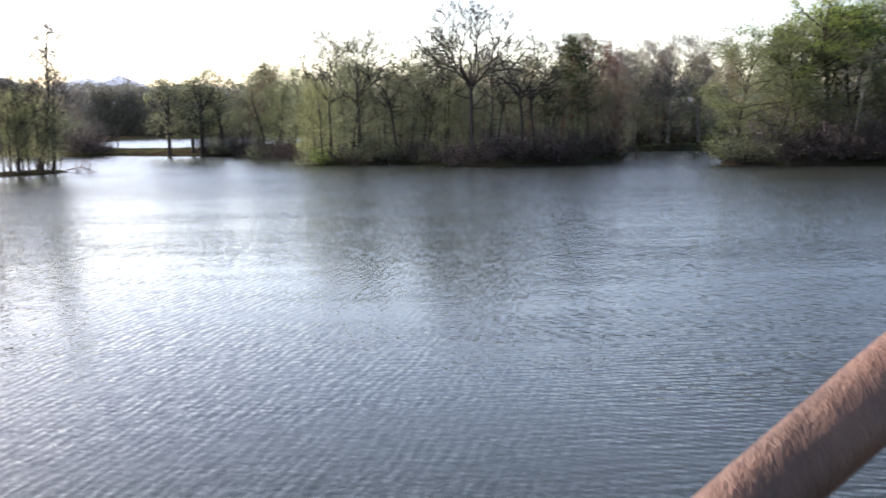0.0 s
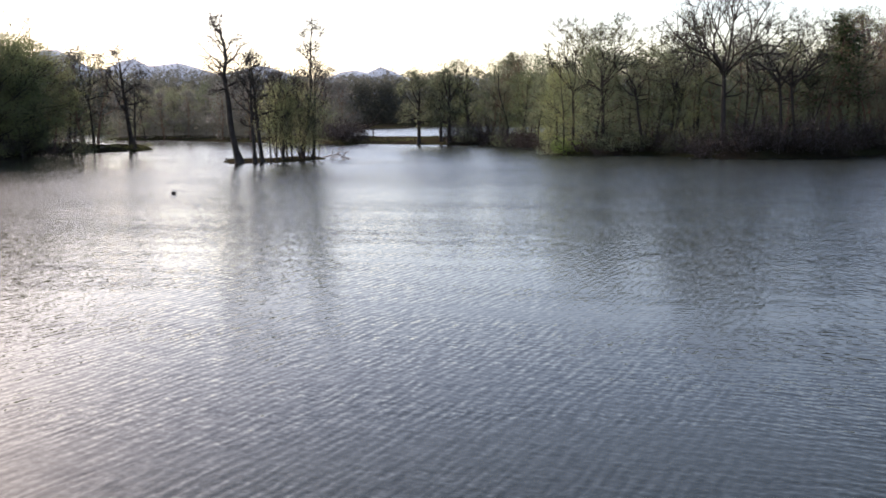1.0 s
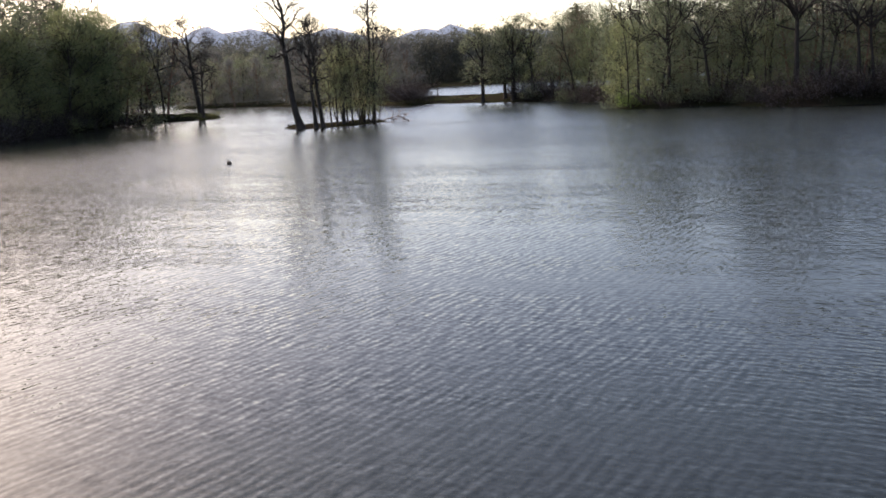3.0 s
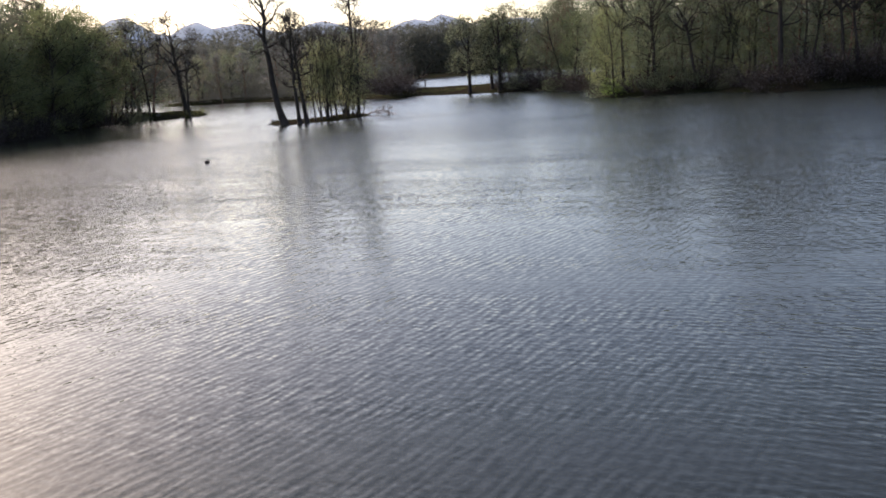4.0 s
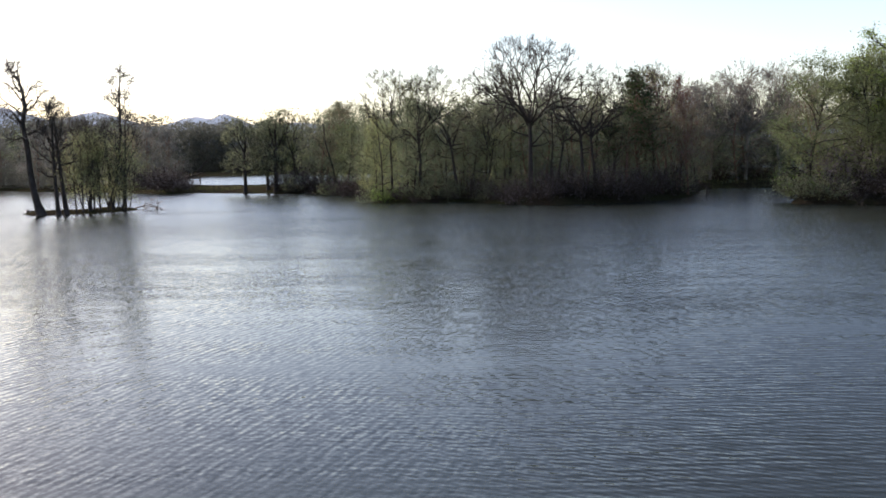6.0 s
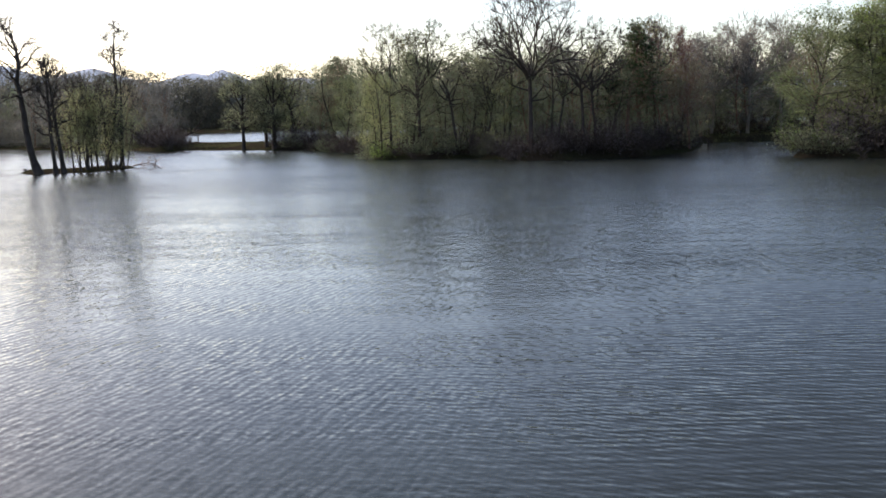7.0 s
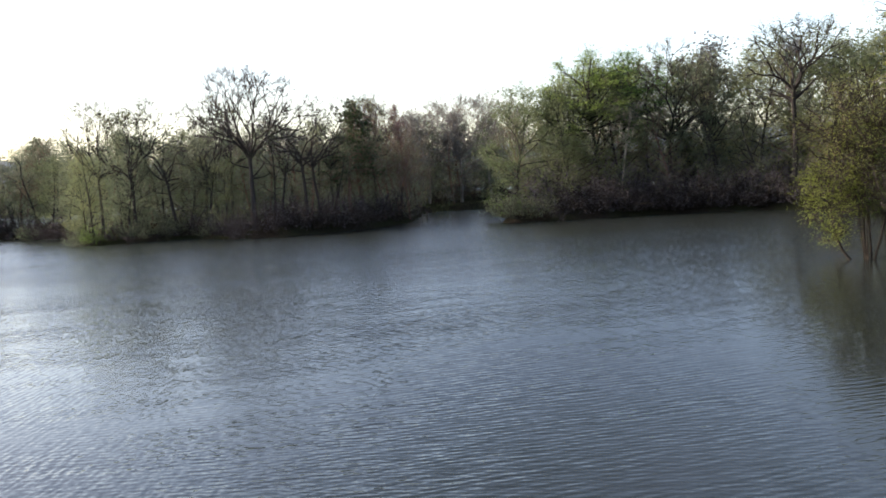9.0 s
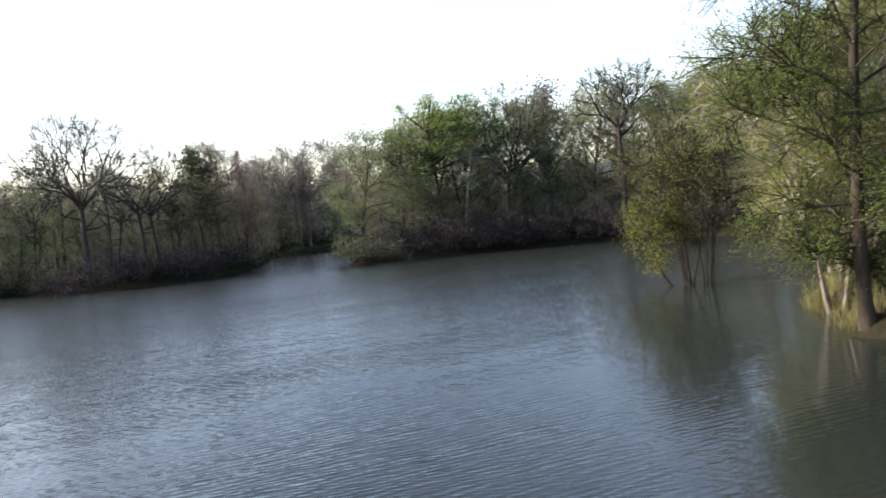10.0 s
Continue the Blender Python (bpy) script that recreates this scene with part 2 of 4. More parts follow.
# ---- ground and water ----
# shorelines in plan, metres
PENINSULA = [(-17, 80), (-15.5, 77.6), (-7.6, 78.2), (-2.3, 72.3), (4.2, 73.0), (8.3, 76.6), (12.6, 82.5), (14, 90), (16, 100), (19.3, 103), (27, 104),
             (45, 98), (60, 120), (40, 200), (-8, 190), (-30, 150), (-34, 128), (-38, 116), (-30, 107), (-21, 95)]
RIGHT_BANK = [(18.9, 73.0), (18.5, 69.6), (21.5, 68.6), (25.4, 67.5), (30.5, 67), (34, 65.3), (37.7, 63.5), (43, 57), (45, 50), (41, 42), (33, 32.5), (25, 25), (21.2, 21.2), (19.4, 18.3), (17.2, 15.9),
              (18.6, 13.5), (21, 9), (26, 4), (60, 0), (160, 30), (150, 130), (90, 150), (45, 98), (33, 88), (25, 80)]
LEFT_BANK = [(-71, 52), (-75, 62), (-76.5, 68), (-75.5, 73), (-78.5, 80), (-78.5, 87), (-73, 89.8), (-70.5, 93.5), (-73, 97), (-84, 99), (-105, 100), (-180, 90), (-170, 20), (-80, 30)]
FAR_SPIT = [(-120, 142), (-97, 137), (-84, 129), (-72, 122), (-62, 117), (-56, 112.5), (-51, 107.3), (-48.5, 111), (-43, 109), (-35, 105), (-28, 103), (-30, 125), (-40, 128), (-50, 131), (-58, 136), (-70, 146),
            (-88, 152), (-120, 158)]
ISLET = [(-46, 68.8), (-43.5, 66), (-41, 64.2), (-38.5, 66.5), (-37, 69.5), (-36.6, 73.2), (-38.5, 73.5), (-41, 70.5), (-43.5, 69.5)]
CLUMP_ISLET = [(21.2, 29.8), (21.6, 29.4), (22.6, 28.6), (23.1, 29), (22.6, 29.8), (21.8, 30.3)]
LANDS = [(PENINSULA, 0.45, 1.1), (RIGHT_BANK, 0.4, 1.3), (LEFT_BANK, 0.4, 1.2), (FAR_SPIT, 0.35, 0.6), (ISLET, 0.22, 0.25), (CLUMP_ISLET, 0.1, 0.05)]


def inside_by(x, y, poly):
    """Metres inside (positive) or outside (negative) a closed outline, for arrays."""
    best = np.full(x.shape, 1e9)
    within = np.zeros(x.shape, bool)
    for (ax, ay), (bx, by) in zip(poly, poly[1:] + poly[:1]):
        ex, ey = bx - ax, by - ay
        u = np.clip(((x - ax) * ex + (y - ay) * ey) / (ex * ex + ey * ey), 0, 1)
        best = np.minimum(best, np.hypot(x - ax - u * ex, y - ay - u * ey))
        cross = (ay > y) != (by > y)
        if ey:
            within ^= cross & (x < ax + (y - ay) * ex / ey)
    return np.where(within, best, -best)


def roughly(x, y):
    return (np.sin(x * 0.9 + 1.3 * np.sin(y * 0.7)) + np.sin(y * 1.1 + 1.7 * np.sin(x * 0.53)) + 0.6 * np.sin(x * 2.3 + y * 1.9)) / 2.6


def land_height(x, y):
    """Height of the ground; below zero it lies under the lake."""
    x, y = np.asarray(x, float), np.asarray(y, float)
    wob = roughly(x, y)
    h = np.full(x.shape, -1.6)
    for poly, edge, rise in LANDS:
        s = inside_by(x, y, poly) + wob * (0.1 if edge < 0.3 else 0.45)
        g = np.where(s > 0, np.minimum(s * 0.9, edge) + rise * (1 - np.exp(-np.maximum(s, 0) / 7)) + 0.12 * wob * np.minimum(s, 1), np.maximum(s * 0.5, -1.6))
        h = np.maximum(h, g)
    r = np.hypot(x, y)
    # far shores all round the lake, rising to wooded hills
    shore = 285 + 18 * np.sin(np.arctan2(x, y) * 5 + 1) + 9 * np.sin(np.arctan2(x, y) * 13)
    far = np.clip((r - shore) * 0.12, -1.6, 1.2) + np.clip((r - shore - 60) / 500, 0, 1) ** 1.2 * 12
    far = far + np.clip((r - shore - 40) / 45, 0, 1) * 6.0
    h = np.maximum(h, far)
    # the grassy bank under the viewpoint
    d = y + 0.15 * np.abs(x + 1)
    bank = np.clip(2.35 - np.clip(d - 0.2, 0, None) * 0.72, -1.6, 2.35)
    bank = np.where(np.abs(x + 2) > 9, bank - (np.abs(x + 2) - 9) * 0.5, bank)
    return np.maximum(h, np.where(y < 9, bank, -1.6))


def mesh_object(name, verts, faces, mat, parent=None, smooth=True, label=""):
    me = bpy.data.meshes.new(name)
    me.from_pydata(verts if isinstance(verts, list) else verts.tolist(), [], faces if isinstance(faces, list) else faces.tolist())
    me.materials.append(mat)
    if smooth:
        me.polygons.foreach_set("use_smooth", [True] * len(me.polygons))
    me.update()
    ob = new(name, me)
    if parent:
        ob.parent = parent
    return tagged(ob, label)


def polar_sheet(name, angles, radii, height, mat):
    a, r = np.meshgrid(np.asarray(angles), np.asarray(radii), indexing="ij")
    x, y = np.sin(a) * r, np.cos(a) * r
    z = height(x, y)
    n, k = a.shape
    verts = np.stack([x, y, z], -1).reshape(-1, 3)
    i, j = np.meshgrid(np.arange(n), np.arange(k - 1), indexing="ij")
    i2 = (i + 1) % n
    faces = np.stack([i * k + j, i * k + j + 1, i2 * k + j + 1, i2 * k + j], -1).reshape(-1, 4)
    return mesh_object(name, verts, faces, mat)


fine_angles = np.radians(np.arange(-56, 56, 0.56))
rest_angles = np.radians(np.arange(56, 304, 3.0))
rings = np.concatenate([[0.05], np.geomspace(0.8, 420, 180), np.geomspace(450, 4600, 26)])
tagged(polar_sheet("ground", np.concatenate([fine_angles, rest_angles]), rings, land_height, GROUND),
       "brown earth and spring grass banks round the lake", "ground", kind="structure")
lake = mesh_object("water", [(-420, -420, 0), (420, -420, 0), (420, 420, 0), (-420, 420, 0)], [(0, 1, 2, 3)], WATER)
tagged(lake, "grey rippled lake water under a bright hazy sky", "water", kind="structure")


def ridge(name, left_deg, right_deg, dist, base, peaks, mat, label):
    """A far range: a solid ridge along an arc, its crest rising at the peaks (degrees left, height, width)."""
    n, k = 160, 9
    rng = np.random.default_rng(len(name))
    ang = np.linspace(left_deg, right_deg, n)
    crest = np.full(n, float(base))
    for a, hh, w in peaks:
        crest = np.maximum(crest, base + (hh - base) * np.exp(-np.abs((ang - a) / w) ** 1.5))
    jag = np.convolve(rng.normal(0, 1, n + 8), np.ones(9) / 9, "valid") * 0.02 * crest
    verts, faces = [], []
    for i in range(n):
        for j in range(k):
            u = j / (k - 1)
            r = dist * (0.86 + 0.28 * u)
            z = -5 + (crest[i] + jag[i] + 5) * math.sin(math.pi * u) ** 1.2
            z += rng.normal(0, 0.003) * crest[i] * math.sin(math.pi * u)
            verts.append((-math.sin(radians(ang[i])) * r, math.cos(radians(ang[i])) * r, z))
    for i in range(n - 1):
        for j in range(k - 1):
            faces.append((i * k + j, i * k + j + 1, (i + 1) * k + j + 1, (i + 1) * k + j))
    return tagged(mesh_object(name, verts, faces, mat), label, "mountain", kind="structure")


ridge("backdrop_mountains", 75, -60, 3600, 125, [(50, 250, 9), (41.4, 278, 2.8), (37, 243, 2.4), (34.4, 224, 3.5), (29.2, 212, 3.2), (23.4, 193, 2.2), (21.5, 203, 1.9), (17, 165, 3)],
      MOUNTAIN, "mountain backdrop beyond the lake, glowing pale blue for haze")


# ---- wood and leaves ----
class Wood:
    """Gathers tapered limbs into one mesh."""

    def __init__(self):
        self.v, self.f, self.count = [], [], 0

    def limb(self, pts, radii, sides):
        pts, radii = np.asarray(pts), np.asarray(radii)
        n = len(pts)
        tan = np.gradient(pts, axis=0)
        tan /= np.linalg.norm(tan, axis=1, keepdims=True) + 1e-9
        ref = np.where(np.abs(tan[:, 2:3]) > 0.9, np.array([[1.0, 0, 0]]), np.array([[0, 0, 1.0]]))
        a = np.cross(tan, ref)
        a /= np.linalg.norm(a, axis=1, keepdims=True) + 1e-9
        b = np.cross(tan, a)
        w = np.linspace(0, 2 * np.pi, sides, endpoint=False)
        ring = pts[:, None] + radii[:, None, None] * (np.cos(w)[None, :, None] * a[:, None] + np.sin(w)[None, :, None] * b[:, None])
        i, j = np.meshgrid(np.arange(n - 1), np.arange(sides), indexing="ij")
        j2 = (j + 1) % sides
        self.v.append(ring.reshape(-1, 3))
        self.f.append(np.stack([i * sides + j, i * sides + j2, (i + 1) * sides + j2, (i + 1) * sides + j], -1).reshape(-1, 4) + self.count)
        self.count += n * sides

    def put(self, name, mat, parent, label=""):
        return mesh_object(name, np.concatenate(self.v), np.concatenate(self.f), mat, parent, True, label)


def unit(v):
    return v / (np.linalg.norm(v) + 1e-9)


def run(rng, start, way, length, n, wander, lift):
    pts, d = [np.asarray(start, float)], unit(np.asarray(way, float))
    for _ in range(n):
        d = unit(d + rng.normal(0, wander, 3) + np.array([0, 0, lift]))
        pts.append(pts[-1] + d * length / n)
    return np.array(pts)


def along(pts, t):
    s = t * (len(pts) - 1)
    i = min(int(s), len(pts) - 2)
    return pts[i] + (pts[i + 1] - pts[i]) * (s - i), unit(pts[i + 1] - pts[i])


def off_from(rng, d, degrees, turn=None):
    """A way that leaves d at so many degrees."""
    a = unit(np.cross(d, [0.3, 0.2, 1.0] if abs(d[2]) < 0.9 else [1.0, 0.1, 0]))
    b = np.cross(d, a)
    t = rng.uniform(0, 2 * math.pi) if turn is None else turn
    return unit(d * math.cos(radians(degrees)) + (a * math.cos(t) + b * math.sin(t)) * math.sin(radians(degrees)))


def blades(rng, centres, size, flat=0.0):
    """Small pointed leaf blades at the given places."""
    n = len(centres)
    u = rng.normal(0, 1, (n, 3))
    u[:, 2] *= 1 - flat
    u /= np.linalg.norm(u, axis=1, keepdims=True)
    w = np.cross(u, rng.normal(0, 1, (n, 3)))
    w /= np.linalg.norm(w, axis=1, keepdims=True) + 1e-9
    s = size * rng.uniform(0.6, 1.35, (n, 1))
    v = np.stack([centres - u * s * 0.6 - w * s * 0.36, centres - u * s * 0.6 + w * s * 0.36, centres + u * s * 0.6], 1).reshape(-1, 3)
    return v, np.arange(3 * n).reshape(-1, 3)


def reach(p, out, centre, wide, tall):
    """How far a limb may go from p before it leaves the egg-shaped crown."""
    k = np.array([1 / wide, 1 / wide, 1 / tall])
    o, d = (p - centre) * k, out * k
    a, b, c = d @ d, o @ d, o @ o - 1
    disc = b * b - a * c
    return max(0.7, (-b + math.sqrt(disc)) / a) if disc > 0 else wide * 0.6


def make_tree(name, seed, height, clear, spread, limbs, subs, twigs, leaves, leaf_size, bark, leaf, label, category="tree", trunks=1, low_angle=80, top_angle=25,
              wander=0.14, lift=0.05, girth=0.022, lean=(0, 0), fork=0.8, shape="round", scatter=0.28, flat=0.3, twig_len=0.9, splay=0.0, fine=True, boughs=False, bend=(), slim=1.0):
    """A tree as a thing: an Empty at its foot with trunk, branches and crown. fine: its twigs are meshes too; boughs: each bough is a part;
    bend: sideways shifts of the trunk at even heights, metres."""
    rng = np.random.default_rng(seed)
    thing = tagged(new(name), label, category)
    joined, spots = Wood(), []
    for k in range(trunks):
        around = rng.uniform(0, 2 * math.pi) if trunks == 1 else 2 * math.pi * k / trunks + rng.uniform(-0.5, 0.5)
        foot = np.array([math.cos(around), math.sin(around), 0]) * splay * 0.3 * (trunks > 1)
        tall = height * (1 if k == 0 else rng.uniform(0.7, 0.97))
        way = np.array([lean[0] + math.cos(around) * splay * 0.35, lean[1] + math.sin(around) * splay * 0.35, 1.0])
        stem = run(rng, foot - [0, 0, 0.35], way, tall * fork, 9, wander * (0.12 if bend else 0.45), 0.06)
        if bend:
            stem[:, 0] += np.interp(np.linspace(0, 1, 10), np.linspace(0, 1, len(bend)), bend)
        r0 = max(0.03, girth * tall / math.sqrt(trunks))
        rad = r0 * np.linspace(1, 0.5 if shape == "umbrella" else 0.28, 10) ** 0.9
        rad[0] *= 1.5
        trunk = Wood()
        trunk.limb(stem, rad, 8)
        trunk.put("trunk", bark, thing)
        count = max(3, int(limbs / trunks))
        for i in range(count):
            branches = joined
            t = clear + (1 - clear) * ((i + rng.uniform(0, 0.9)) / count)
            p, d = along(stem, min(t, 0.995))
            up = (t - clear) / (1 - clear + 1e-6)
            ang = low_angle + (top_angle - low_angle) * up + rng.uniform(-9, 9)
            out = off_from(rng, unit(d * 0.4 + np.array([0, 0, 0.6])), ang, i * 2.4 + rng.uniform(-0.5, 0.5))
            if shape == "cone":
                length = max(0.5, spread * (1.15 - 0.95 * up) * rng.uniform(0.75, 1.15))
            else:
                low = height * (0.38 if shape == "umbrella" else clear * 0.7)
                length = reach(p, out, np.array([stem[-1][0] * 0.7, stem[-1][1] * 0.7, (height + low) / 2]), spread, (height - low) / 2) * rng.uniform(0.82, 1.0)
            bough = run(rng, p, out, length, 6, wander, lift)
            br = np.interp(min(t, 1), np.linspace(0, 1, 10), rad) * rng.uniform(0.48, 0.7) * slim
            if boughs:
                single = Wood()
                single.limb(bough, np.linspace(br, br * 0.25, 7), 6)
                single.put("bough", bark, thing)
            else:
                branches.limb(bough, np.linspace(br, br * 0.22, 7), 5 if fine else 3)
            for _ in range(subs):
                ts = rng.uniform(0.28, 1.0)
                p2, d2 = along(bough, ts)
                l2 = length * rng.uniform(0.28, 0.5) * (1.15 - 0.5 * ts)
                side = run(rng, p2, off_from(rng, d2, rng.uniform(28, 72)), l2, 3, wander * 1.2, lift * 1.4)
                branches.limb(side, np.linspace(max(br * 0.4, 0.022), max(br * 0.14, 0.014), 4), 4 if fine else 3)
                for _ in range(twigs):
                    p3, d3 = along(side, rng.uniform(0.25, 1.0))
                    twig = run(rng, p3, off_from(rng, d3, rng.uniform(22, 75)), twig_len * rng.uniform(0.6, 1.3), 2, wander * 1.5, lift)
                    if fine:
                        branches.limb(twig[[0, 2]], [0.016, 0.008], 3)
                    m = rng.poisson(leaves) if leaves else 0
                    if m:
                        w = rng.uniform(0, 1, (m, 1))
                        spots.append(twig[0] * (1 - w) + twig[2] * w + rng.normal(0, scatter, (m, 3)) * [1, 1, 1 - flat])
    if joined.count:
        tagged(joined.put("branching", bark, thing), kind="stuff")
    if spots:
        v, f = blades(rng, np.concatenate(spots), leaf_size, flat)
        mesh_object("crown", v, f, leaf, thing, False)
    return thing


def make_fan_tree(name, seed, height, clear, spread, limbs, depth, leaves, leaf_size, bark, leaf, label, girth=0.018, lean=(0, 0), low_boughs=3, widest=50, wander=0.10, forks=(17, 36), first=(0.27, 0.34), tufts=5, inner=2):
    """A tall tree whose limbs fork again and again into a domed fan of twigs."""
    rng = np.random.default_rng(seed)
    thing = tagged(new(name), label, "tree")
    r0 = girth * height
    stem = run(rng, [0, 0, -0.35], [lean[0], lean[1], 1.0], height * clear + 0.35, 9, wander * 0.35, 0.05)
    rad = r0 * np.linspace(1, 0.62, 10)
    rad[0] *= 1.5
    trunk = Wood()
    trunk.limb(stem, rad, 8)
    trunk.put("trunk", bark, thing)
    low = height * clear * 0.86
    centre = np.array([stem[-1][0], stem[-1][1], (height + low) / 2])
    rest, spots = Wood(), []

    def tuft(pts, way, count):
        for _ in range(count):
            twig = run(rng, along(pts, rng.uniform(0.3, 1))[0], off_from(rng, way, rng.uniform(15, 75)), rng.uniform(0.3, 0.75), 2, 0.2, 0.0)
            rest.limb(twig[[0, 2]], [0.015, 0.008], 3)
            m = rng.poisson(leaves)
            if m:
                w = rng.uniform(0, 1, (m, 1))
                spots.append(twig[0] * (1 - w) + twig[2] * w + rng.normal(0, 0.14, (m, 3)))

    def grow(p, d, length, r, left, wood):
        room = reach(p, d, centre, spread, (height - low) / 2)
        k = np.array([1 / spread, 1 / spread, 2 / (height - low)])
        done = left == 0 or np.linalg.norm((p - centre) * k) > 0.93
        pts = run(rng, p, d, min(length, max(room, 0.35)), 3, wander, 0.015)
        wood.limb(pts, np.linspace(r, max(r * 0.72, 0.009), 4), 5 if left > 2 else 3)
        end, way = pts[-1], unit(pts[-1] - pts[-2])
        if done:
            tuft(pts, way, tufts)
            return
        if left <= 2:
            tuft(pts, way, inner)
        turn = rng.uniform(0, 2 * math.pi)
        for side in (0, 1):
            grow(end, off_from(rng, way, rng.uniform(*forks), turn + math.pi * side + rng.uniform(-0.5, 0.5)), length * rng.uniform(0.68, 0.9), r * rng.uniform(0.68, 0.8), left - 1, rest)

    span = (height - stem[-1][2])
    for i in range(limbs):
        tilt = radians(8 + (widest - 8) * math.sqrt((i + 0.5) / limbs))
        a = i * 2.4 + rng.uniform(-0.4, 0.4)
        p = along(stem, rng.uniform(0.86, 0.995))[0]
        bough = Wood()
        grow(p, np.array([math.sin(tilt) * math.cos(a), math.sin(tilt) * math.sin(a), math.cos(tilt)]), span * rng.uniform(*first), r0 * rng.uniform(0.32, 0.5), depth, bough)
        bough.put("bough", bark, thing)
    for i in range(low_boughs):
        a = i * 2.6 + rng.uniform(0, 1)
        p = along(stem, rng.uniform(0.62, 0.85))[0]
        bough = Wood()
        grow(p, unit(np.array([math.cos(a), math.sin(a), rng.uniform(0.1, 0.5)])), spread * 0.4, r0 * 0.3, depth - 1, bough)
        bough.put("bough", bark, thing)
    tagged(rest.put("branching", bark, thing), kind="stuff")
    v, f = blades(rng, np.concatenate(spots), leaf_size)
    mesh_object("crown", v, f, leaf, thing, False)
    return thing


def make_bush(name, seed, height, width, stems, twigs, leaves, leaf_size, bark, leaf, label):
    rng = np.random.default_rng(seed)
    thing = tagged(new(name), label, "bush")
    wood, spots = Wood(), []
    for _ in range(stems):
        a, u = rng.uniform(0, 2 * math.pi), rng.uniform(0, 1) ** 0.6
        foot = np.array([math.cos(a), math.sin(a), 0]) * width * 0.22 * u
        stem = run(rng, foot - [0, 0, 0.2], [math.cos(a) * u * width / height, math.sin(a) * u * width / height, 1.0], height * rng.uniform(0.6, 1.0), 5, 0.18, 0.02)
        wood.limb(stem, np.linspace(0.03, 0.012, 6), 4)
        for _ in range(twigs):
            p, d = along(stem, rng.uniform(0.15, 1))
            twig = run(rng, p, off_from(rng, d, rng.uniform(25, 70)), rng.uniform(0.4, 1.0), 2, 0.25, 0.05)
            wood.limb(twig[[0, 2]], [0.014, 0.007], 3)
            m = rng.poisson(leaves)
            if m:
                w = rng.uniform(0, 1, (m, 1))
                spots.append(twig[0] * (1 - w) + twig[2] * w + rng.normal(0, 0.2, (m, 3)))
    tagged(wood.put("stemwork", bark, thing), kind="stuff")
    v, f = blades(rng, np.concatenate(spots), leaf_size)
    mesh_object("foliage", v, f, leaf, thing, False)
    return thing


def at_ground(x, y):
    return float(land_height(np.array([x]), np.array([y]))[0])


def stand(thing, x, y, turn=0, size=1.0, wide=1.0):
    thing.matrix_basis = Matrix.LocRotScale((x, y, max(at_ground(x, y), -0.1)), Euler((0, 0, radians(turn))), (size * wide, size * wide, size))
    return thing


def plant(proto, x, y, turn=0, size=1.0, wide=1.0, label="", group=""):
    ob = copy_thing(proto, Matrix())
    stand(ob, x, y, turn, size, wide)
    return tagged(ob, label, "", group)


def scatter_in(rng, poly, count, gap, keep=lambda x, y: True):
    """Random places inside an outline, at least gap apart."""
    xs, ys = [p[0] for p in poly], [p[1] for p in poly]
    got = []
    for _ in range(count * 60):
        x, y = rng.uniform(min(xs), max(xs)), rng.uniform(min(ys), max(ys))
        if len(got) >= count:
            break
        if inside_by(np.array([x]), np.array([y]), poly)[0] > 0.8 and keep(x, y) and all((x - a) ** 2 + (y - b) ** 2 > gap * gap for a, b in got):
            got.append((x, y))
    return got


# ---- trees of the wooded peninsula ----
GREAT = make_fan_tree("great_bare_tree", 12, 13.3, 0.50, 4.8, 15, 6, 0.25, 0.07, BARK, LEAF_BUD, "tall dark bare tree with a wide fan of branches", girth=0.0185, low_boughs=3, widest=56, wander=0.11, forks=(13, 30), first=(0.27, 0.34), tufts=4, inner=0)
stand(GREAT, -2.1, 75.0, 20)
LACY_A = make_fan_tree("lacy_tree", 21, 12.1, 0.48, 2.8, 9, 5, 2.6, 0.080, BARK, LEAF_YOUNG, "slender dark tree with a lacy crown of young leaves", girth=0.0125, lean=(-0.08, 0), widest=60, wander=0.17, forks=(16, 36), first=(0.25, 0.32))
stand(LACY_A, -15.2, 79.4, 0, 0.97)
LACY_B = make_fan_tree("lacy_tree", 22, 12.0, 0.44, 3.3, 9, 5, 2.6, 0.080, BARK, LEAF_YOUNG, "crooked dark tree with a rounded crown of sparse olive leaves", girth=0.0135, wander=0.23, widest=68, forks=(18, 38), first=(0.25, 0.32))
stand(LACY_B, -9.0, 79.4, 70, 0.97)
LACY_C = make_fan_tree("lacy_tree", 23, 11.8, 0.46, 2.8, 9, 5, 2.2, 0.080, BARK, LEAF_BUD, "dark upright tree with thin budding twigs", girth=0.0135, wander=0.18, widest=58, forks=(16, 36), first=(0.25, 0.32))
stand(LACY_C, 2.4, 74.9, 0)
LEAFY_A = make_tree("leafy_tree", 31, 8.6, 0.14, 2.6, 14, 5, 5, 15.0, 0.084, BARK, LEAF_OLIVE, "olive-green spring tree leafy almost to the ground", low_angle=78, top_angle=30, fork=0.9, girth=0.014, fine=False)
stand(LEAFY_A, -13.2, 80.2)
LEAFY_B = make_tree("leafy_tree", 32, 7.4, 0.10, 2.3, 13, 5, 5, 15.0, 0.084, BARK, LEAF_LIME, "yellow-green young tree leafy almost to the ground", low_angle=75, top_angle=28, fork=0.9, girth=0.013, fine=False)
stand(LEAFY_B, -16.0, 78.9)
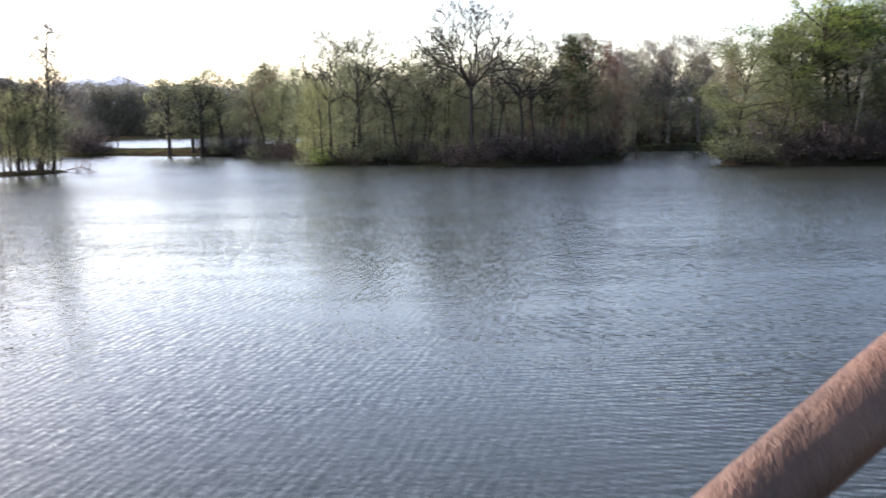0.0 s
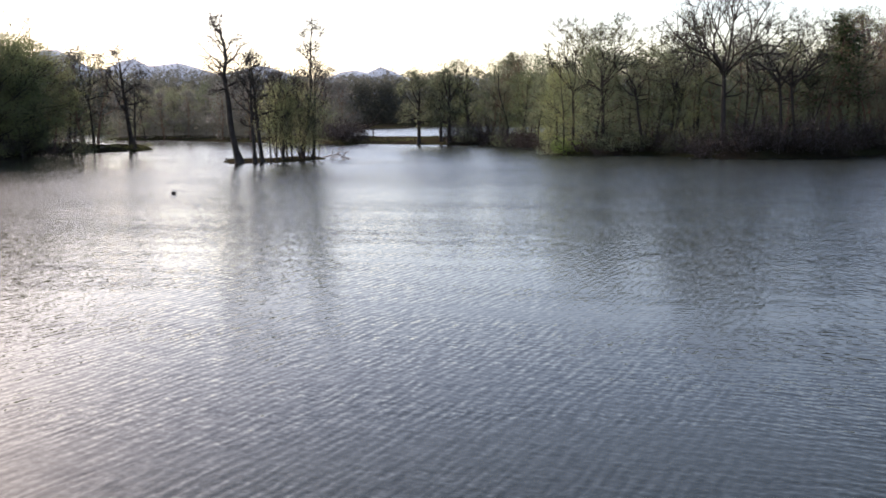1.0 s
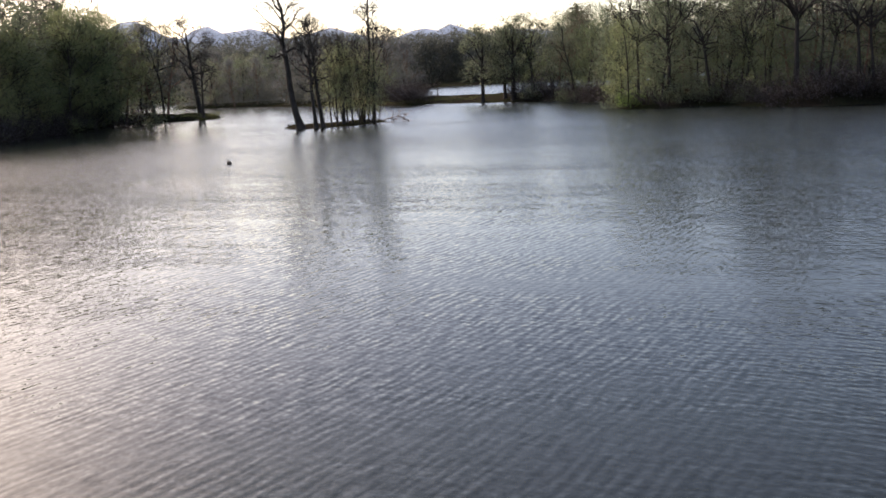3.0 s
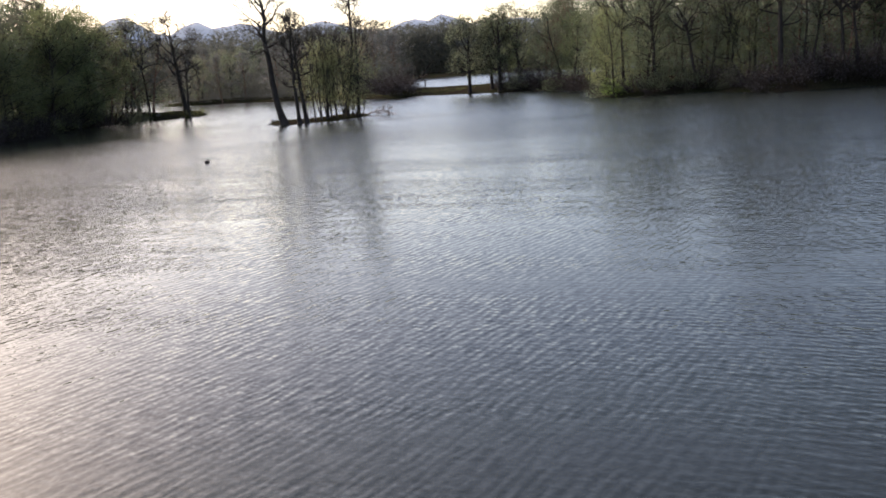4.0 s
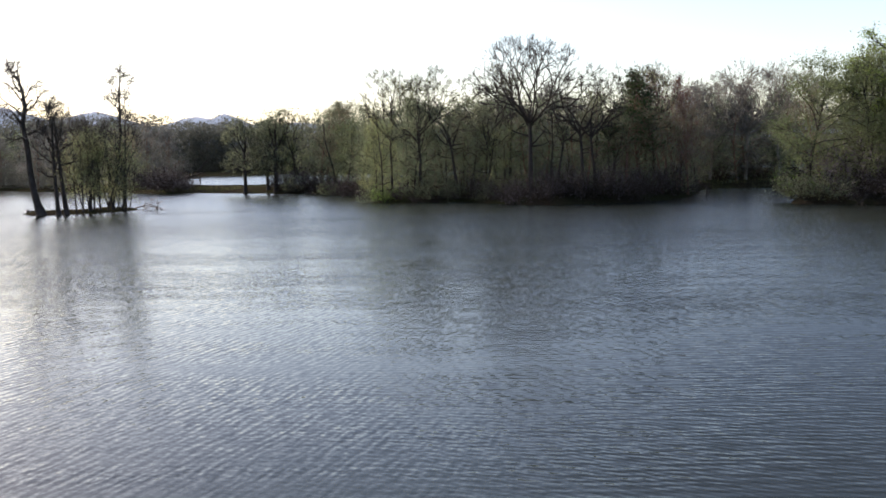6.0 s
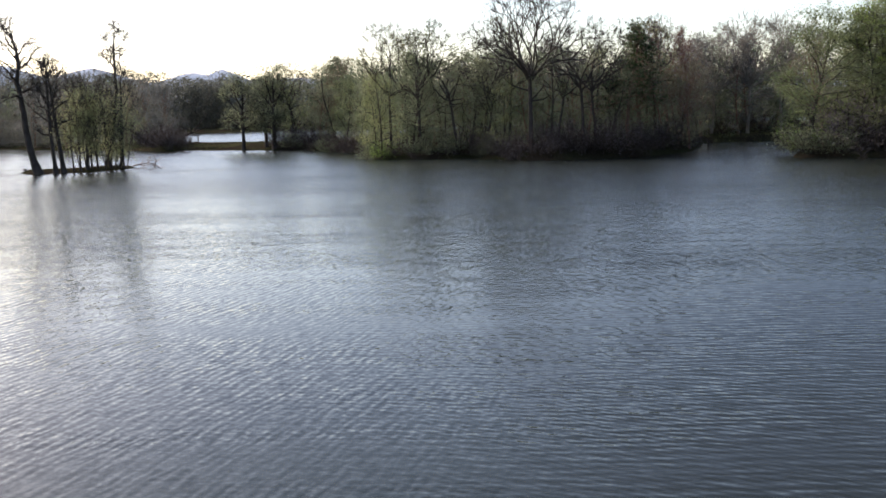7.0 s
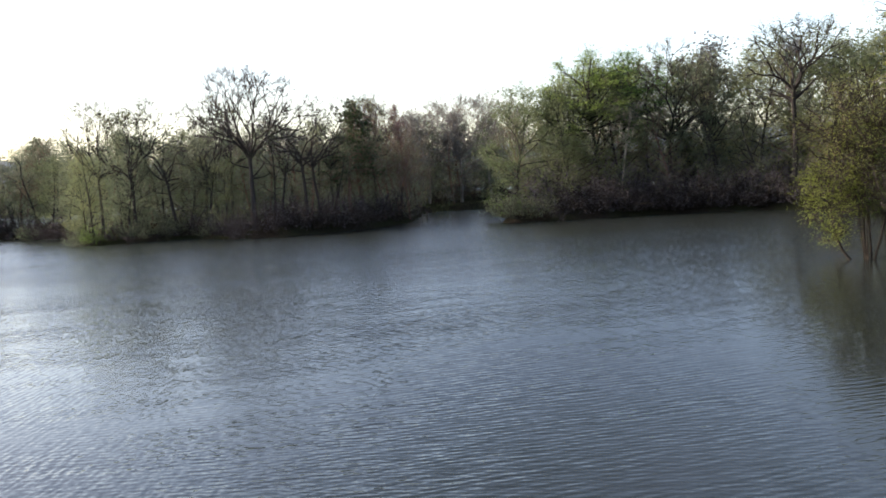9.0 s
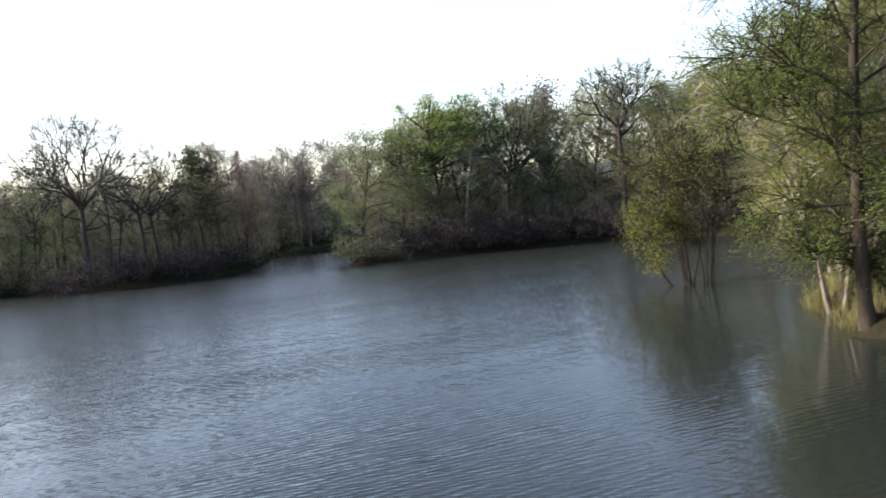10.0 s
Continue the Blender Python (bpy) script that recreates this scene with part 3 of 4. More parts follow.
LEAFY_C = make_tree("leafy_tree", 33, 9.0, 0.16, 2.8, 14, 5, 5, 15.0, 0.084, BARK_RED, LEAF_BRONZE, "bronze-budded tree with a broad loose crown", low_angle=72, top_angle=25, fork=0.88, girth=0.015, fine=False)
stand(LEAFY_C, 7.9, 82.0)
BACK_A = make_tree("woodland_tree", 34, 9.4, 0.12, 3.0, 14, 5, 4, 8.0, 0.18, BARK, LEAF_OLIVE, "olive-budded tree deep in the wood", low_angle=75, top_angle=25, fork=0.88, girth=0.015, fine=False)
stand(BACK_A, -6.0, 88)
BACK_B = make_tree("woodland_tree", 35, 9.8, 0.12, 3.0, 14, 5, 4, 7.5, 0.18, BARK_RED, LEAF_BUD, "brown budding tree deep in the wood", low_angle=65, top_angle=22, fork=0.9, girth=0.014, fine=False)
stand(BACK_B, -1.0, 86)
ROSY = make_tree("bare_tree", 41, 11.2, 0.25, 2.2, 15, 5, 6, 2.2, 0.09, BARK_RED, LEAF_ROSE, "reddish bare tree with upright budding twigs", low_angle=45, top_angle=12, fork=0.9, girth=0.013, lift=0.1)
stand(ROSY, 10.8, 86.5)
GREYS = make_fan_tree("bare_tree", 42, 14.0, 0.42, 4.6, 26, 5, 0.5, 0.09, BARK_GREY, LEAF_ROSE, "pale grey bare tree with a domed crown of fine twigs", girth=0.015, widest=62)
stand(GREYS, 22.5, 107, 0, 0.98)
CONIFER = make_tree("pine_tree", 51, 10.6, 0.38, 2.5, 20, 6, 5, 6.0, 0.20, BARK_RED, LEAF_DARK, "dark green pine with a ragged layered crown", low_angle=86, top_angle=45, fork=0.97, girth=0.015, shape="cone", flat=0.6, scatter=0.22, lift=0.0)
stand(CONIFER, 6.4, 79.2)
BUSH_DARK = make_bush("thicket_bush", 61, 3.2, 3.6, 27, 11, 3.6, 0.10, BARK_ALDER, LEAF_TWIG, "dark brown leafless thicket at the waterside")
stand(BUSH_DARK, 1.0, 74.0)
BUSH_GREEN = make_bush("leafy_bush", 62, 2.6, 2.6, 16, 10, 8.0, 0.11, BARK, LEAF_GREEN, "fresh green bush at the water's edge")
stand(BUSH_GREEN, -15.8, 78.6, 0, 0.7)
BUSH_OLIVE = make_bush("leafy_bush", 63, 2.4, 3.2, 16, 10, 8.0, 0.11, BARK, LEAF_OLIVE, "olive-green bush on the bank")
stand(BUSH_OLIVE, -11.0, 78.7)

rng = np.random.default_rng(5)
PEN = "trees on the wooded peninsula"
for ob in (GREAT, LACY_A, LACY_B, LACY_C, LEAFY_A, LEAFY_B, LEAFY_C, BACK_A, BACK_B, ROSY, CONIFER):
    tagged(ob, group=PEN)
plant(LACY_A, -12.4, 79.9, 130, 0.98, 1.05, group=PEN)
plant(LACY_B, -6.2, 79.0, 250, 0.96, 1.0, group=PEN)
plant(LACY_C, 0.2, 76.4, 250, 0.85, 1.0, group=PEN)
plant(LACY_C, 3.4, 75.4, 110, 0.97, 0.9, group=PEN)
plant(LACY_C, -6.6, 81.4, 200, 0.98, group=PEN)
plant(LACY_B, 4.6, 79.5, 150, 0.96, 0.9, group=PEN)
plant(LACY_A, 9.2, 82.5, 40, 0.95, 0.8, group=PEN)
for i, (x, y) in enumerate([(-14.6, 84.5), (-11.2, 85), (-8.0, 84.6), (-4.4, 82.5), (1.6, 82), (5.6, 84.5), (8.6, 86.5)]):
    plant((LACY_A, LACY_B, LACY_C)[i % 3], x, y, 101 * i, 0.98, group=PEN)
plant(ROSY, 12.8, 92, 80, 1.0, group=PEN)
plant(ROSY, 8.4, 90, 160, 1.0, group=PEN)
plant(ROSY, 14.5, 99, 10, 1.0, group=PEN)
plant(ROSY, 12.4, 83.6, 10, 0.85, 0.6, group=PEN)
plant(GREYS, 18.3, 106.5, 100, 0.86, group=PEN)
plant(GREYS, 26.5, 107.5, 200, 0.98, group=PEN)
for i, (x, y) in enumerate([(16.6, 108.5), (19.6, 110.5), (23.2, 110.2), (26.8, 110.8), (30.2, 109.2)]):
    plant((BACK_B, BACK_A)[i % 2], x, y, 83 * i, 1.15, group=PEN)
front = [(LEAFY_B, -17.0, 81, 0.75), (LEAFY_A, -10.2, 80.5, 0.9), (LEAFY_B, -7.8, 79.6, 0.85), (LEAFY_A, -5.2, 78.5, 0.95), (LEAFY_B, -4.4, 76.3, 0.8), (LEAFY_A, -0.4, 77.5, 0.95), (LEAFY_C, 2.8, 77.8, 0.85),
         (LEAFY_A, 4.8, 77.2, 0.8), (LEAFY_C, 9.7, 80.6, 0.85), (LEAFY_C, 11.5, 84.5, 0.8), (LEAFY_A, 13.2, 89, 0.8), (LEAFY_A, 15.2, 97, 0.85)]
for i, (p, x, y, s) in enumerate(front):
    plant(p, x, y, 47 * i, s, group=PEN)
for i, (x, y) in enumerate(scatter_in(rng, PENINSULA, 46, 3.2, lambda x, y: 80.5 < y < 112 and x < 30)):
    p = (BACK_A, BACK_B, BACK_A, LEAFY_C, BACK_B)[i % 5]
    plant(p, x, y, rng.uniform(0, 360), rng.uniform(0.8, 1.0), group=PEN)
for i, (x, y) in enumerate([(-3.2, 73.4), (-0.8, 73.2), (2.8, 73.7), (4.6, 74.4), (6.2, 75.6), (7.9, 77.4), (9.6, 79.3), (11.0, 81.4), (3.6, 75.6), (0, 75.2)]):
    plant(BUSH_DARK, x, y, 53 * i, 0.8 + 0.1 * (i % 4))
for i, (x, y) in enumerate([(-14.2, 78.2), (-12.6, 78.4), (-9.6, 78.9), (-8.2, 78.8), (-6.6, 77.9), (-5.4, 76.6), (-4.4, 75.2), (-17, 80.2), (12.2, 84.6)]):
    plant((BUSH_DARK, BUSH_OLIVE, BUSH_OLIVE)[i % 3], x, y, 71 * i, 0.55 + 0.12 * (i % 4))

for i, (x, y) in enumerate([(14.5, 113), (17.5, 116), (20.8, 114.5), (24.2, 116), (27.8, 115), (31.5, 114), (35, 111), (12, 117), (22.4, 120), (29.5, 120), (16.8, 104.8), (33.5, 106.5)]):
    plant((BACK_A, BACK_B, LEAFY_A)[i % 3], x, y, 97 * i, 1.1 if i < 10 else 0.8, group=PEN)
for i, (x, y) in enumerate([(20.4, 108.6), (22.2, 109), (24.4, 109.2), (26.6, 109.2), (28.8, 108.8)]):
    plant(BUSH_DARK, x, y, 61 * i, 0.95)

# ---- shore behind the peninsula and far spit ----
FARSHORE = "trees on the far shore"
for i, (x, y, s, p) in enumerate([(-22, 97, 1.05, 0), (-24.5, 100, 1.1, 1), (-27, 104, 1.1, 0), (-30, 108, 1.15, 2), (-20, 94, 0.9, 0), (-33, 108.5, 1.1, 1), (-29, 112, 1.2, 0), (-25, 108, 1.2, 2), (-21, 101, 1.15, 0), (-18.5, 90, 1.0, 1),
                                  (-18, 98, 1.2, 2), (-32, 116, 1.2, 0), (-36, 112, 1.05, 1), (-16, 96, 1.15, 0)]):
    plant((LEAFY_A, LEAFY_B, LEAFY_C)[p], x, y, 61 * i, s, group=FARSHORE)
FAR_ROUND = make_tree("round_tree", 71, 9.6, 0.30, 3.3, 15, 7, 6, 7.0, 0.15, BARK, LEAF_OLIVE, "broad olive tree on a bare dark trunk by the far water", low_angle=80, top_angle=25, fork=0.8, girth=0.03)
stand(FAR_ROUND, -40, 107.6)
tagged(FAR_ROUND, group=FARSHORE)
plant(FAR_ROUND, -35.4, 106.3, 90, 1.05, group=FARSHORE)
plant(FAR_ROUND, -37.2, 108.6, 190, 0.9, group=FARSHORE)
plant(LACY_A, -33, 107, 50, 0.85, 1.2, group=FARSHORE)
plant(CONIFER, -29.5, 113, 50, 1.02, group=FARSHORE)
for i, (x, y) in enumerate([(-19.5, 92), (-23, 95.5), (-26, 99.5), (-29, 103.4), (-32.5, 105.6), (-31, 105), (-21, 93.5), (-34.5, 106.2), (-33.4, 107), (-30, 106), (-27.5, 103.5), (-24.5, 98.5), (-55.5, 115.5), (-58.5, 118), (-62, 121), (-53.5, 118)]):
    plant(BUSH_OLIVE if i in (0, 2, 4) else BUSH_DARK, x, y, 40 * i, 0.8 + 0.1 * (i % 5))
for i, (x, y) in enumerate(scatter_in(rng, FAR_SPIT, 40, 4.0, lambda x, y: x < -62)):
    p = (BACK_B, BACK_B, BACK_A, BACK_B, LEAFY_C)[i % 5]
    plant(p, x, y, rng.uniform(0, 360), rng.uniform(0.85, 1.1), group=FARSHORE)

# ---- undergrowth beneath the trees ----
def undergrowth(name, seed, outline, count, tall, keep, mat, label):
    """Low twiggy growth that closes the wood near the ground."""
    rng = np.random.default_rng(seed)
    xs, ys = np.array([p[0] for p in outline]), np.array([p[1] for p in outline])
    x, y = rng.uniform(xs.min(), xs.max(), count * 14), rng.uniform(ys.min(), ys.max(), count * 14)
    ok = (inside_by(x, y, outline) > 0.9) & keep(x, y)
    x, y = x[ok][:count], y[ok][:count]
    z = land_height(x, y)
    pts = []
    for a, b, c in zip(x, y, z):
        n, h = 150, tall * rng.uniform(0.5, 1.2)
        u = rng.uniform(0, 1, n)
        pts.append(np.stack([a + rng.normal(0, 0.75, n) * (0.5 + u), b + rng.normal(0, 0.75, n) * (0.5 + u), c + u * h], 1))
    v, f = blades(rng, np.concatenate(pts), 0.16)
    return tagged(mesh_object(name, v, f, mat, None, False), label, "undergrowth", kind="stuff")


undergrowth("peninsula_undergrowth", 201, PENINSULA, 700, 8.5, lambda x, y: (y > 79) & (y < 116) & (x < 32), LEAF_OLIVE, "brown and olive undergrowth below the wood")
undergrowth("promontory_undergrowth", 202, RIGHT_BANK, 640, 4.2, lambda x, y: (x < 66) & (y > 24) & (y < 92) & (x + y > 84), LEAF_TWIG, "dark brown undergrowth below the trees")
undergrowth("promontory_saplings", 205, RIGHT_BANK, 420, 9.0, lambda x, y: (x + y > 101) & (y < 86) & (x < 62), LEAF_LIME, "olive saplings closing the wood on the promontory")
undergrowth("spit_undergrowth", 203, FAR_SPIT, 460, 5.5, lambda x, y: (x < -60) & (y > 125), LEAF_FAR, "brown and olive undergrowth on the far spit")
undergrowth("left_undergrowth", 204, LEFT_BANK, 240, 3.6, lambda x, y: (x > -108) & (y > 50) & (x < -76), LEAF_OLIVE, "olive undergrowth on the wooded bank")

# ---- islet with its leaning stems ----
SNAG = make_tree("leaning_tree", 81, 12.6, 0.52, 2.4, 15, 6, 6, 0.8, 0.09, BARK, LEAF_BUD, "thin dark leaning tree with contorted nearly bare limbs", low_angle=75, top_angle=25, fork=0.9, wander=0.26, girth=0.024,
                 bend=(0, -0.6, -0.95, -1.2, -1.6, -1.4, -2.2), boughs=True)
stand(SNAG, -41.4, 64.9, 0)
SNAG_B = make_tree("leaning_tree", 84, 12.2, 0.60, 1.9, 9, 6, 6, 3.0, 0.10, BARK, LEAF_BUD, "thin dark tree with a twisting bare top", low_angle=60, top_angle=20, fork=0.95, wander=0.27, girth=0.015,
                   bend=(0, 0.5, 1.0, 1.4, 1.9, 2.1, 2.3, 2.6), boughs=True)
stand(SNAG_B, -38.9, 71.3, 0)
SNAG_C = make_tree("slender_tree", 85, 9.4, 0.40, 2.6, 14, 5, 6, 2.0, 0.085, BARK, LEAF_BUD, "slender dark tree with fine budding twigs", low_angle=75, top_angle=22, fork=0.85, girth=0.021, wander=0.2, lift=0.03,
                   bend=(0, -0.15, -0.3, -0.4))
stand(SNAG_C, -39.9, 66.0, 0)
WISPY = make_tree("slender_tree", 86, 6.6, 0.26, 1.8, 12, 5, 5, 8.0, 0.08, BARK, LEAF_YOUNG, "slim olive-leaved sapling on the islet", low_angle=75, top_angle=25, fork=0.9, girth=0.013, lean=(0.03, 0), fine=False)
stand(WISPY, -39.2, 67.3)
WISPY_MANY = make_tree("sapling_clump", 87, 5.6, 0.22, 1.5, 16, 5, 5, 7.0, 0.08, BARK, LEAF_YOUNG, "clump of leaning olive-leaved saplings on the islet", trunks=4, splay=0.9, low_angle=70, top_angle=25, fork=0.9, girth=0.019, fine=False)
stand(WISPY_MANY, -39.5, 68.3)
ISL = "trees on the islet"
for ob in (SNAG, SNAG_B, SNAG_C, WISPY, WISPY_MANY):
    tagged(ob, group=ISL)
for i, (x, y, s) in enumerate([(-38.7, 68.2, 1.0), (-38.2, 69.0, 1.1), (-39.6, 67.0, 0.85), (-38.0, 70.0, 1.15), (-38.5, 68.7, 0.8), (-37.3, 70.9, 0.9), (-38.9, 67.7, 0.7), (-37.5, 70.6, 0.65)]):
    plant((WISPY, WISPY_MANY)[i % 2], x, y, 77 * i, s, group=ISL)

for i, (x, y, s) in enumerate([(-40.3, 65.5, 1.0), (-37.4, 70.8, 0.95), (-38.9, 67.9, 0.85), (-37.9, 69.9, 0.8)]):
    plant(SNAG_C, x, y, 70 + 95 * i, s, 0.9, group=ISL)

# ---- left bank ----
BROAD = make_tree("broad_tree", 91, 10.4, 0.08, 4.2, 24, 8, 6, 16.0, 0.100, BARK, LEAF_LIME, "broad olive-brown tree hanging over the water", low_angle=84, top_angle=30, fork=0.85, girth=0.016, lift=0.02, fine=False)
stand(BROAD, 20.0, 72.2)
LEFT = "trees on the near left bank"
for i, (p, x, y, s) in enumerate([(LEAFY_A, -75.1, 64.4, 1.47), (LEAFY_B, -76.3, 68.4, 1.42), (LEAFY_C, -81.9, 80.8, 1.06), (LEAFY_C, -85.0, 86.4, 1.12), (LEAFY_A, -77, 81, 1.0),
                                  (LEAFY_C, -79, 85.5, 1.0), (LACY_B, -76.8, 62.7, 1.42), (LACY_A, -84.7, 79.1, 1.30), (LACY_C, -79.7, 67.8, 1.36), (LACY_B, -90.4, 88.1, 1.24), (BACK_A, -84.7, 70.1, 1.53), (BACK_B, -89.3, 79.1, 1.53),
                                  (BACK_A, -84, 80, 1.2), (BACK_A, -86, 88, 1.1), (BACK_B, -90, 84, 1.3), (LACY_A, -77.2, 90.5, 1.0), (LEAFY_A, -83, 93, 0.95), (BACK_B, -88, 96, 1.0), (LEAFY_A, -75.7, 59.9, 1.36), (LEAFY_A, -75.6, 66.4, 1.30), (LEAFY_C, -77.1, 70.3, 1.30), (LEAFY_A, -78.6, 74.4, 1.30), (BACK_A, -81.4, 74.6, 1.42), (BACK_A, -80.2, 66.7, 1.42), (BACK_B, -85.9, 83.6, 1.42), (BACK_A, -81, 84, 1.1), (BACK_A, -80, 89, 1.0), (BACK_B, -84, 90, 1.1), (BACK_A, -81.4, 61.0, 1.53), (BROAD, -73.7, 61.7, 1.00), (BROAD, -73.9, 65.1, 0.94), (BROAD, -75.7, 68.9, 0.94), (BROAD, -77.7, 73.0, 0.94), (BROAD, -79.8, 77.5, 0.89), (BROAD, -77.4, 78.5, 1.12), (BROAD, -79.1, 81.4, 1.18), (BROAD, -75.1, 72.3, 1.18), (LACY_B, -80.8, 83.1, 1.36), (BACK_B, -79.5, 91, 1.15), (LEAFY_C, -77.5, 91.5, 1.1), (BACK_A, -82, 92.5, 1.2), (LEAFY_C, -85, 93.5, 1.2), (LACY_B, -80.5, 92.5, 1.0), (LACY_B, -80, 82.5, 1.33), (BROAD, -81, 83.5, 1.15), (BROAD, -79.8, 79.5, 1.2), (LACY_A, -82, 79, 1.35)]):
    plant(p, x, y, 53 * i, s * 1.03, group=LEFT)
# taller trees added behind the bank, mostly out of view, to shade its front
for i, (x, y) in enumerate([(-85.9, 59.9), (-88.1, 65.5), (-90.4, 71.2), (-92.7, 76.8), (-83.6, 55.4), (-94.9, 64.4)]):
    plant((BACK_A, BACK_B)[i % 2], x, y, 67 * i, 1.5, group=LEFT)
plant(SNAG_C, -73.2, 92.6, 0, 1.35, 1.2, group=LEFT)
plant(SNAG_C, -72.4, 92.0, 150, 0.9, group=LEFT)
for i, (x, y) in enumerate([(-75.5, 71.2), (-76.2, 73.4), (-77.3, 75.9), (-78.6, 78.6), (-80.0, 81.4), (-71.9, 59.7), (-72.3, 61.2), (-72.8, 62.6), (-73.2, 64.2), (-73.7, 65.5), (-74.1, 67.3), (-74.7, 69.2), (-75.0, 66.1), (-75.5, 70.1), (-77.1, 74.1), (-78.4, 78.0), (-74.9, 62.8), (-80.8, 82.5), (-83.1, 87.0), (-75.5, 81.5), (-76, 86)]):
    plant(BUSH_DARK if i < 12 or i % 3 == 1 else BUSH_OLIVE, x, y, 53 * i, 1.0)

# ---- right promontory ----
FRESH = make_tree("fresh_green_tree", 92, 12.6, 0.60, 4.6, 22, 7, 6, 18.0, 0.10, BARK, LEAF_GREEN, "tall tree with bright fresh green flat layers of leaves", low_angle=88, top_angle=48, fork=0.86, girth=0.018, shape="umbrella", flat=0.8, scatter=0.24)
stand(FRESH, 27.6, 71.5)
TAWNY = make_fan_tree("tawny_tree", 93, 12.9, 0.45, 3.6, 12, 5, 7.0, 0.085, BARK, LEAF_BRONZE, "tall tree with a tawny budding crown and dark limbs", girth=0.017, widest=60)
stand(TAWNY, 33.0, 69.5)
FLAT_TOP = make_fan_tree("flat_topped_tree", 94, 14.3, 0.58, 3.4, 12, 4, 6.0, 0.085, BARK, LEAF_OLIVE, "tall dark tree with tufted spreading top branches", girth=0.016, widest=58, wander=0.16)
stand(FLAT_TOP, 40.2, 62.5, 0, 1.1)
RIGHT = "trees on the right promontory"
for ob in (BROAD, FRESH, TAWNY, FLAT_TOP):
    tagged(ob, group=RIGHT)
plant(BROAD, 24.2, 70.4, 120, 0.97, group=RIGHT)
plant(BROAD, 29.2, 70.6, 200, 0.9, group=RIGHT)
plant(FRESH, 29.8, 73, 140, 1.0, group=RIGHT)
for i, (x, y) in enumerate([(30, 75.5), (33, 73.8), (36.5, 71.8), (39.5, 70.2), (26.5, 76)]):
    plant((BACK_A, LEAFY_A)[i % 2], x, y, 43 * i, 1.28, group=RIGHT)
for i, (x, y, s) in enumerate([(44.5, 64.5, 1.15), (47.0, 60.5, 1.15), (49.5, 55.5, 1.1), (50.5, 50.0, 1.05), (41.0, 68.5, 1.15), (34.5, 72.5, 1.1)]):
    plant(BROAD, x, y, 77 * i, s, group=RIGHT)
plant(TAWNY, 35.0, 70.5, 100, 1.0, group=RIGHT)
plant(LACY_B, 36.5, 67.5, 60, 1.05, group=RIGHT)
for i, (p, x, y, s) in enumerate([(LEAFY_C, 32.5, 67.8, 0.9), (LEAFY_A, 35.6, 66.2, 0.95), (LEAFY_A, 38.6, 64.6, 1.0), (LEAFY_C, 41.8, 60.5, 1.0), (LEAFY_A, 44.5, 57.5, 1.1), (LEAFY_C, 47, 53.5, 1.1), (LEAFY_A, 48, 48, 1.1), (BACK_A, 38, 70, 1.25),
                                  (BACK_B, 43, 66, 1.3), (BACK_A, 47.5, 61, 1.35), (BACK_B, 51, 56, 1.35), (BACK_A, 24.5, 75, 1.1), (BACK_B, 29, 77, 1.2), (BACK_A, 34, 76, 1.3), (BACK_B, 40, 74, 1.4), (BACK_A, 46, 70, 1.4),
                                  (BACK_A, 52, 64, 1.4), (BACK_B, 53, 50, 1.3), (LEAFY_A, 46, 43.5, 1.1), (BACK_B, 50, 45, 1.3), (LEAFY_A, 40, 37, 1.0), (LEAFY_C, 43, 38.5, 1.2), (LACY_B, 45, 47, 1.1), (LACY_A, 37, 33, 1.0), (LEAFY_A, 34, 30, 0.9),
                                  (LEAFY_C, 22.4, 76.5, 1.0), (BACK_A, 28, 83, 1.2), (BACK_A, 52, 72, 1.4), (BACK_B, 58, 66, 1.4), (BACK_A, 57, 79, 1.4), (BACK_B, 62, 58, 1.4), (BACK_A, 48, 80, 1.4), (BACK_B, 58, 52, 1.3), (BACK_B, 35, 84, 1.3), (BACK_A, 42, 82, 1.4), (LEAFY_A, 24.0, 72.6, 1.15), (LEAFY_A, 26.8, 72.4, 1.2), (LEAFY_A, 31.4, 70.2, 1.15), (LEAFY_A, 37.0, 68.0, 1.25), (LEAFY_A, 43.5, 63.0, 1.0)]):
    plant(p, x, y, 59 * i, s, group=RIGHT)
for i, (x, y) in enumerate([(19.4, 72.4), (19.3, 71.0), (19.8, 70.0), (21.4, 69.6), (25.2, 68.4), (27.3, 68.1), (29.5, 68.0), (31.6, 67.6), (33.4, 66.8), (35.4, 65.8), (37.4, 64.6), (22.6, 69.6), (24.2, 68.8), (26.2, 68.4), (28.4, 68.2), (30.6, 68.0), (32.4, 67.2), (34.4, 66.2), (36.4, 65.2), (38.4, 63.8), (40.4, 61.6), (42.4, 59.2), (44, 56.5)]):
    plant((BUSH_GREEN, BUSH_OLIVE, BUSH_DARK)[0 if i < 1 else 2 if i > 3 else 1], x, y, 53 * i, 0.95 + 0.1 * (i % 3))
PALE_STEM = make_tree("pale_stemmed_tree", 96, 9.0, 0.55, 1.6, 8, 5, 5, 3.0, 0.16, BARK_PALE, LEAF_OLIVE, "slim tree with a pale trunk among dark thicket", low_angle=50, top_angle=20, fork=0.9, girth=0.013)
stand(PALE_STEM, 28.3, 69.0)

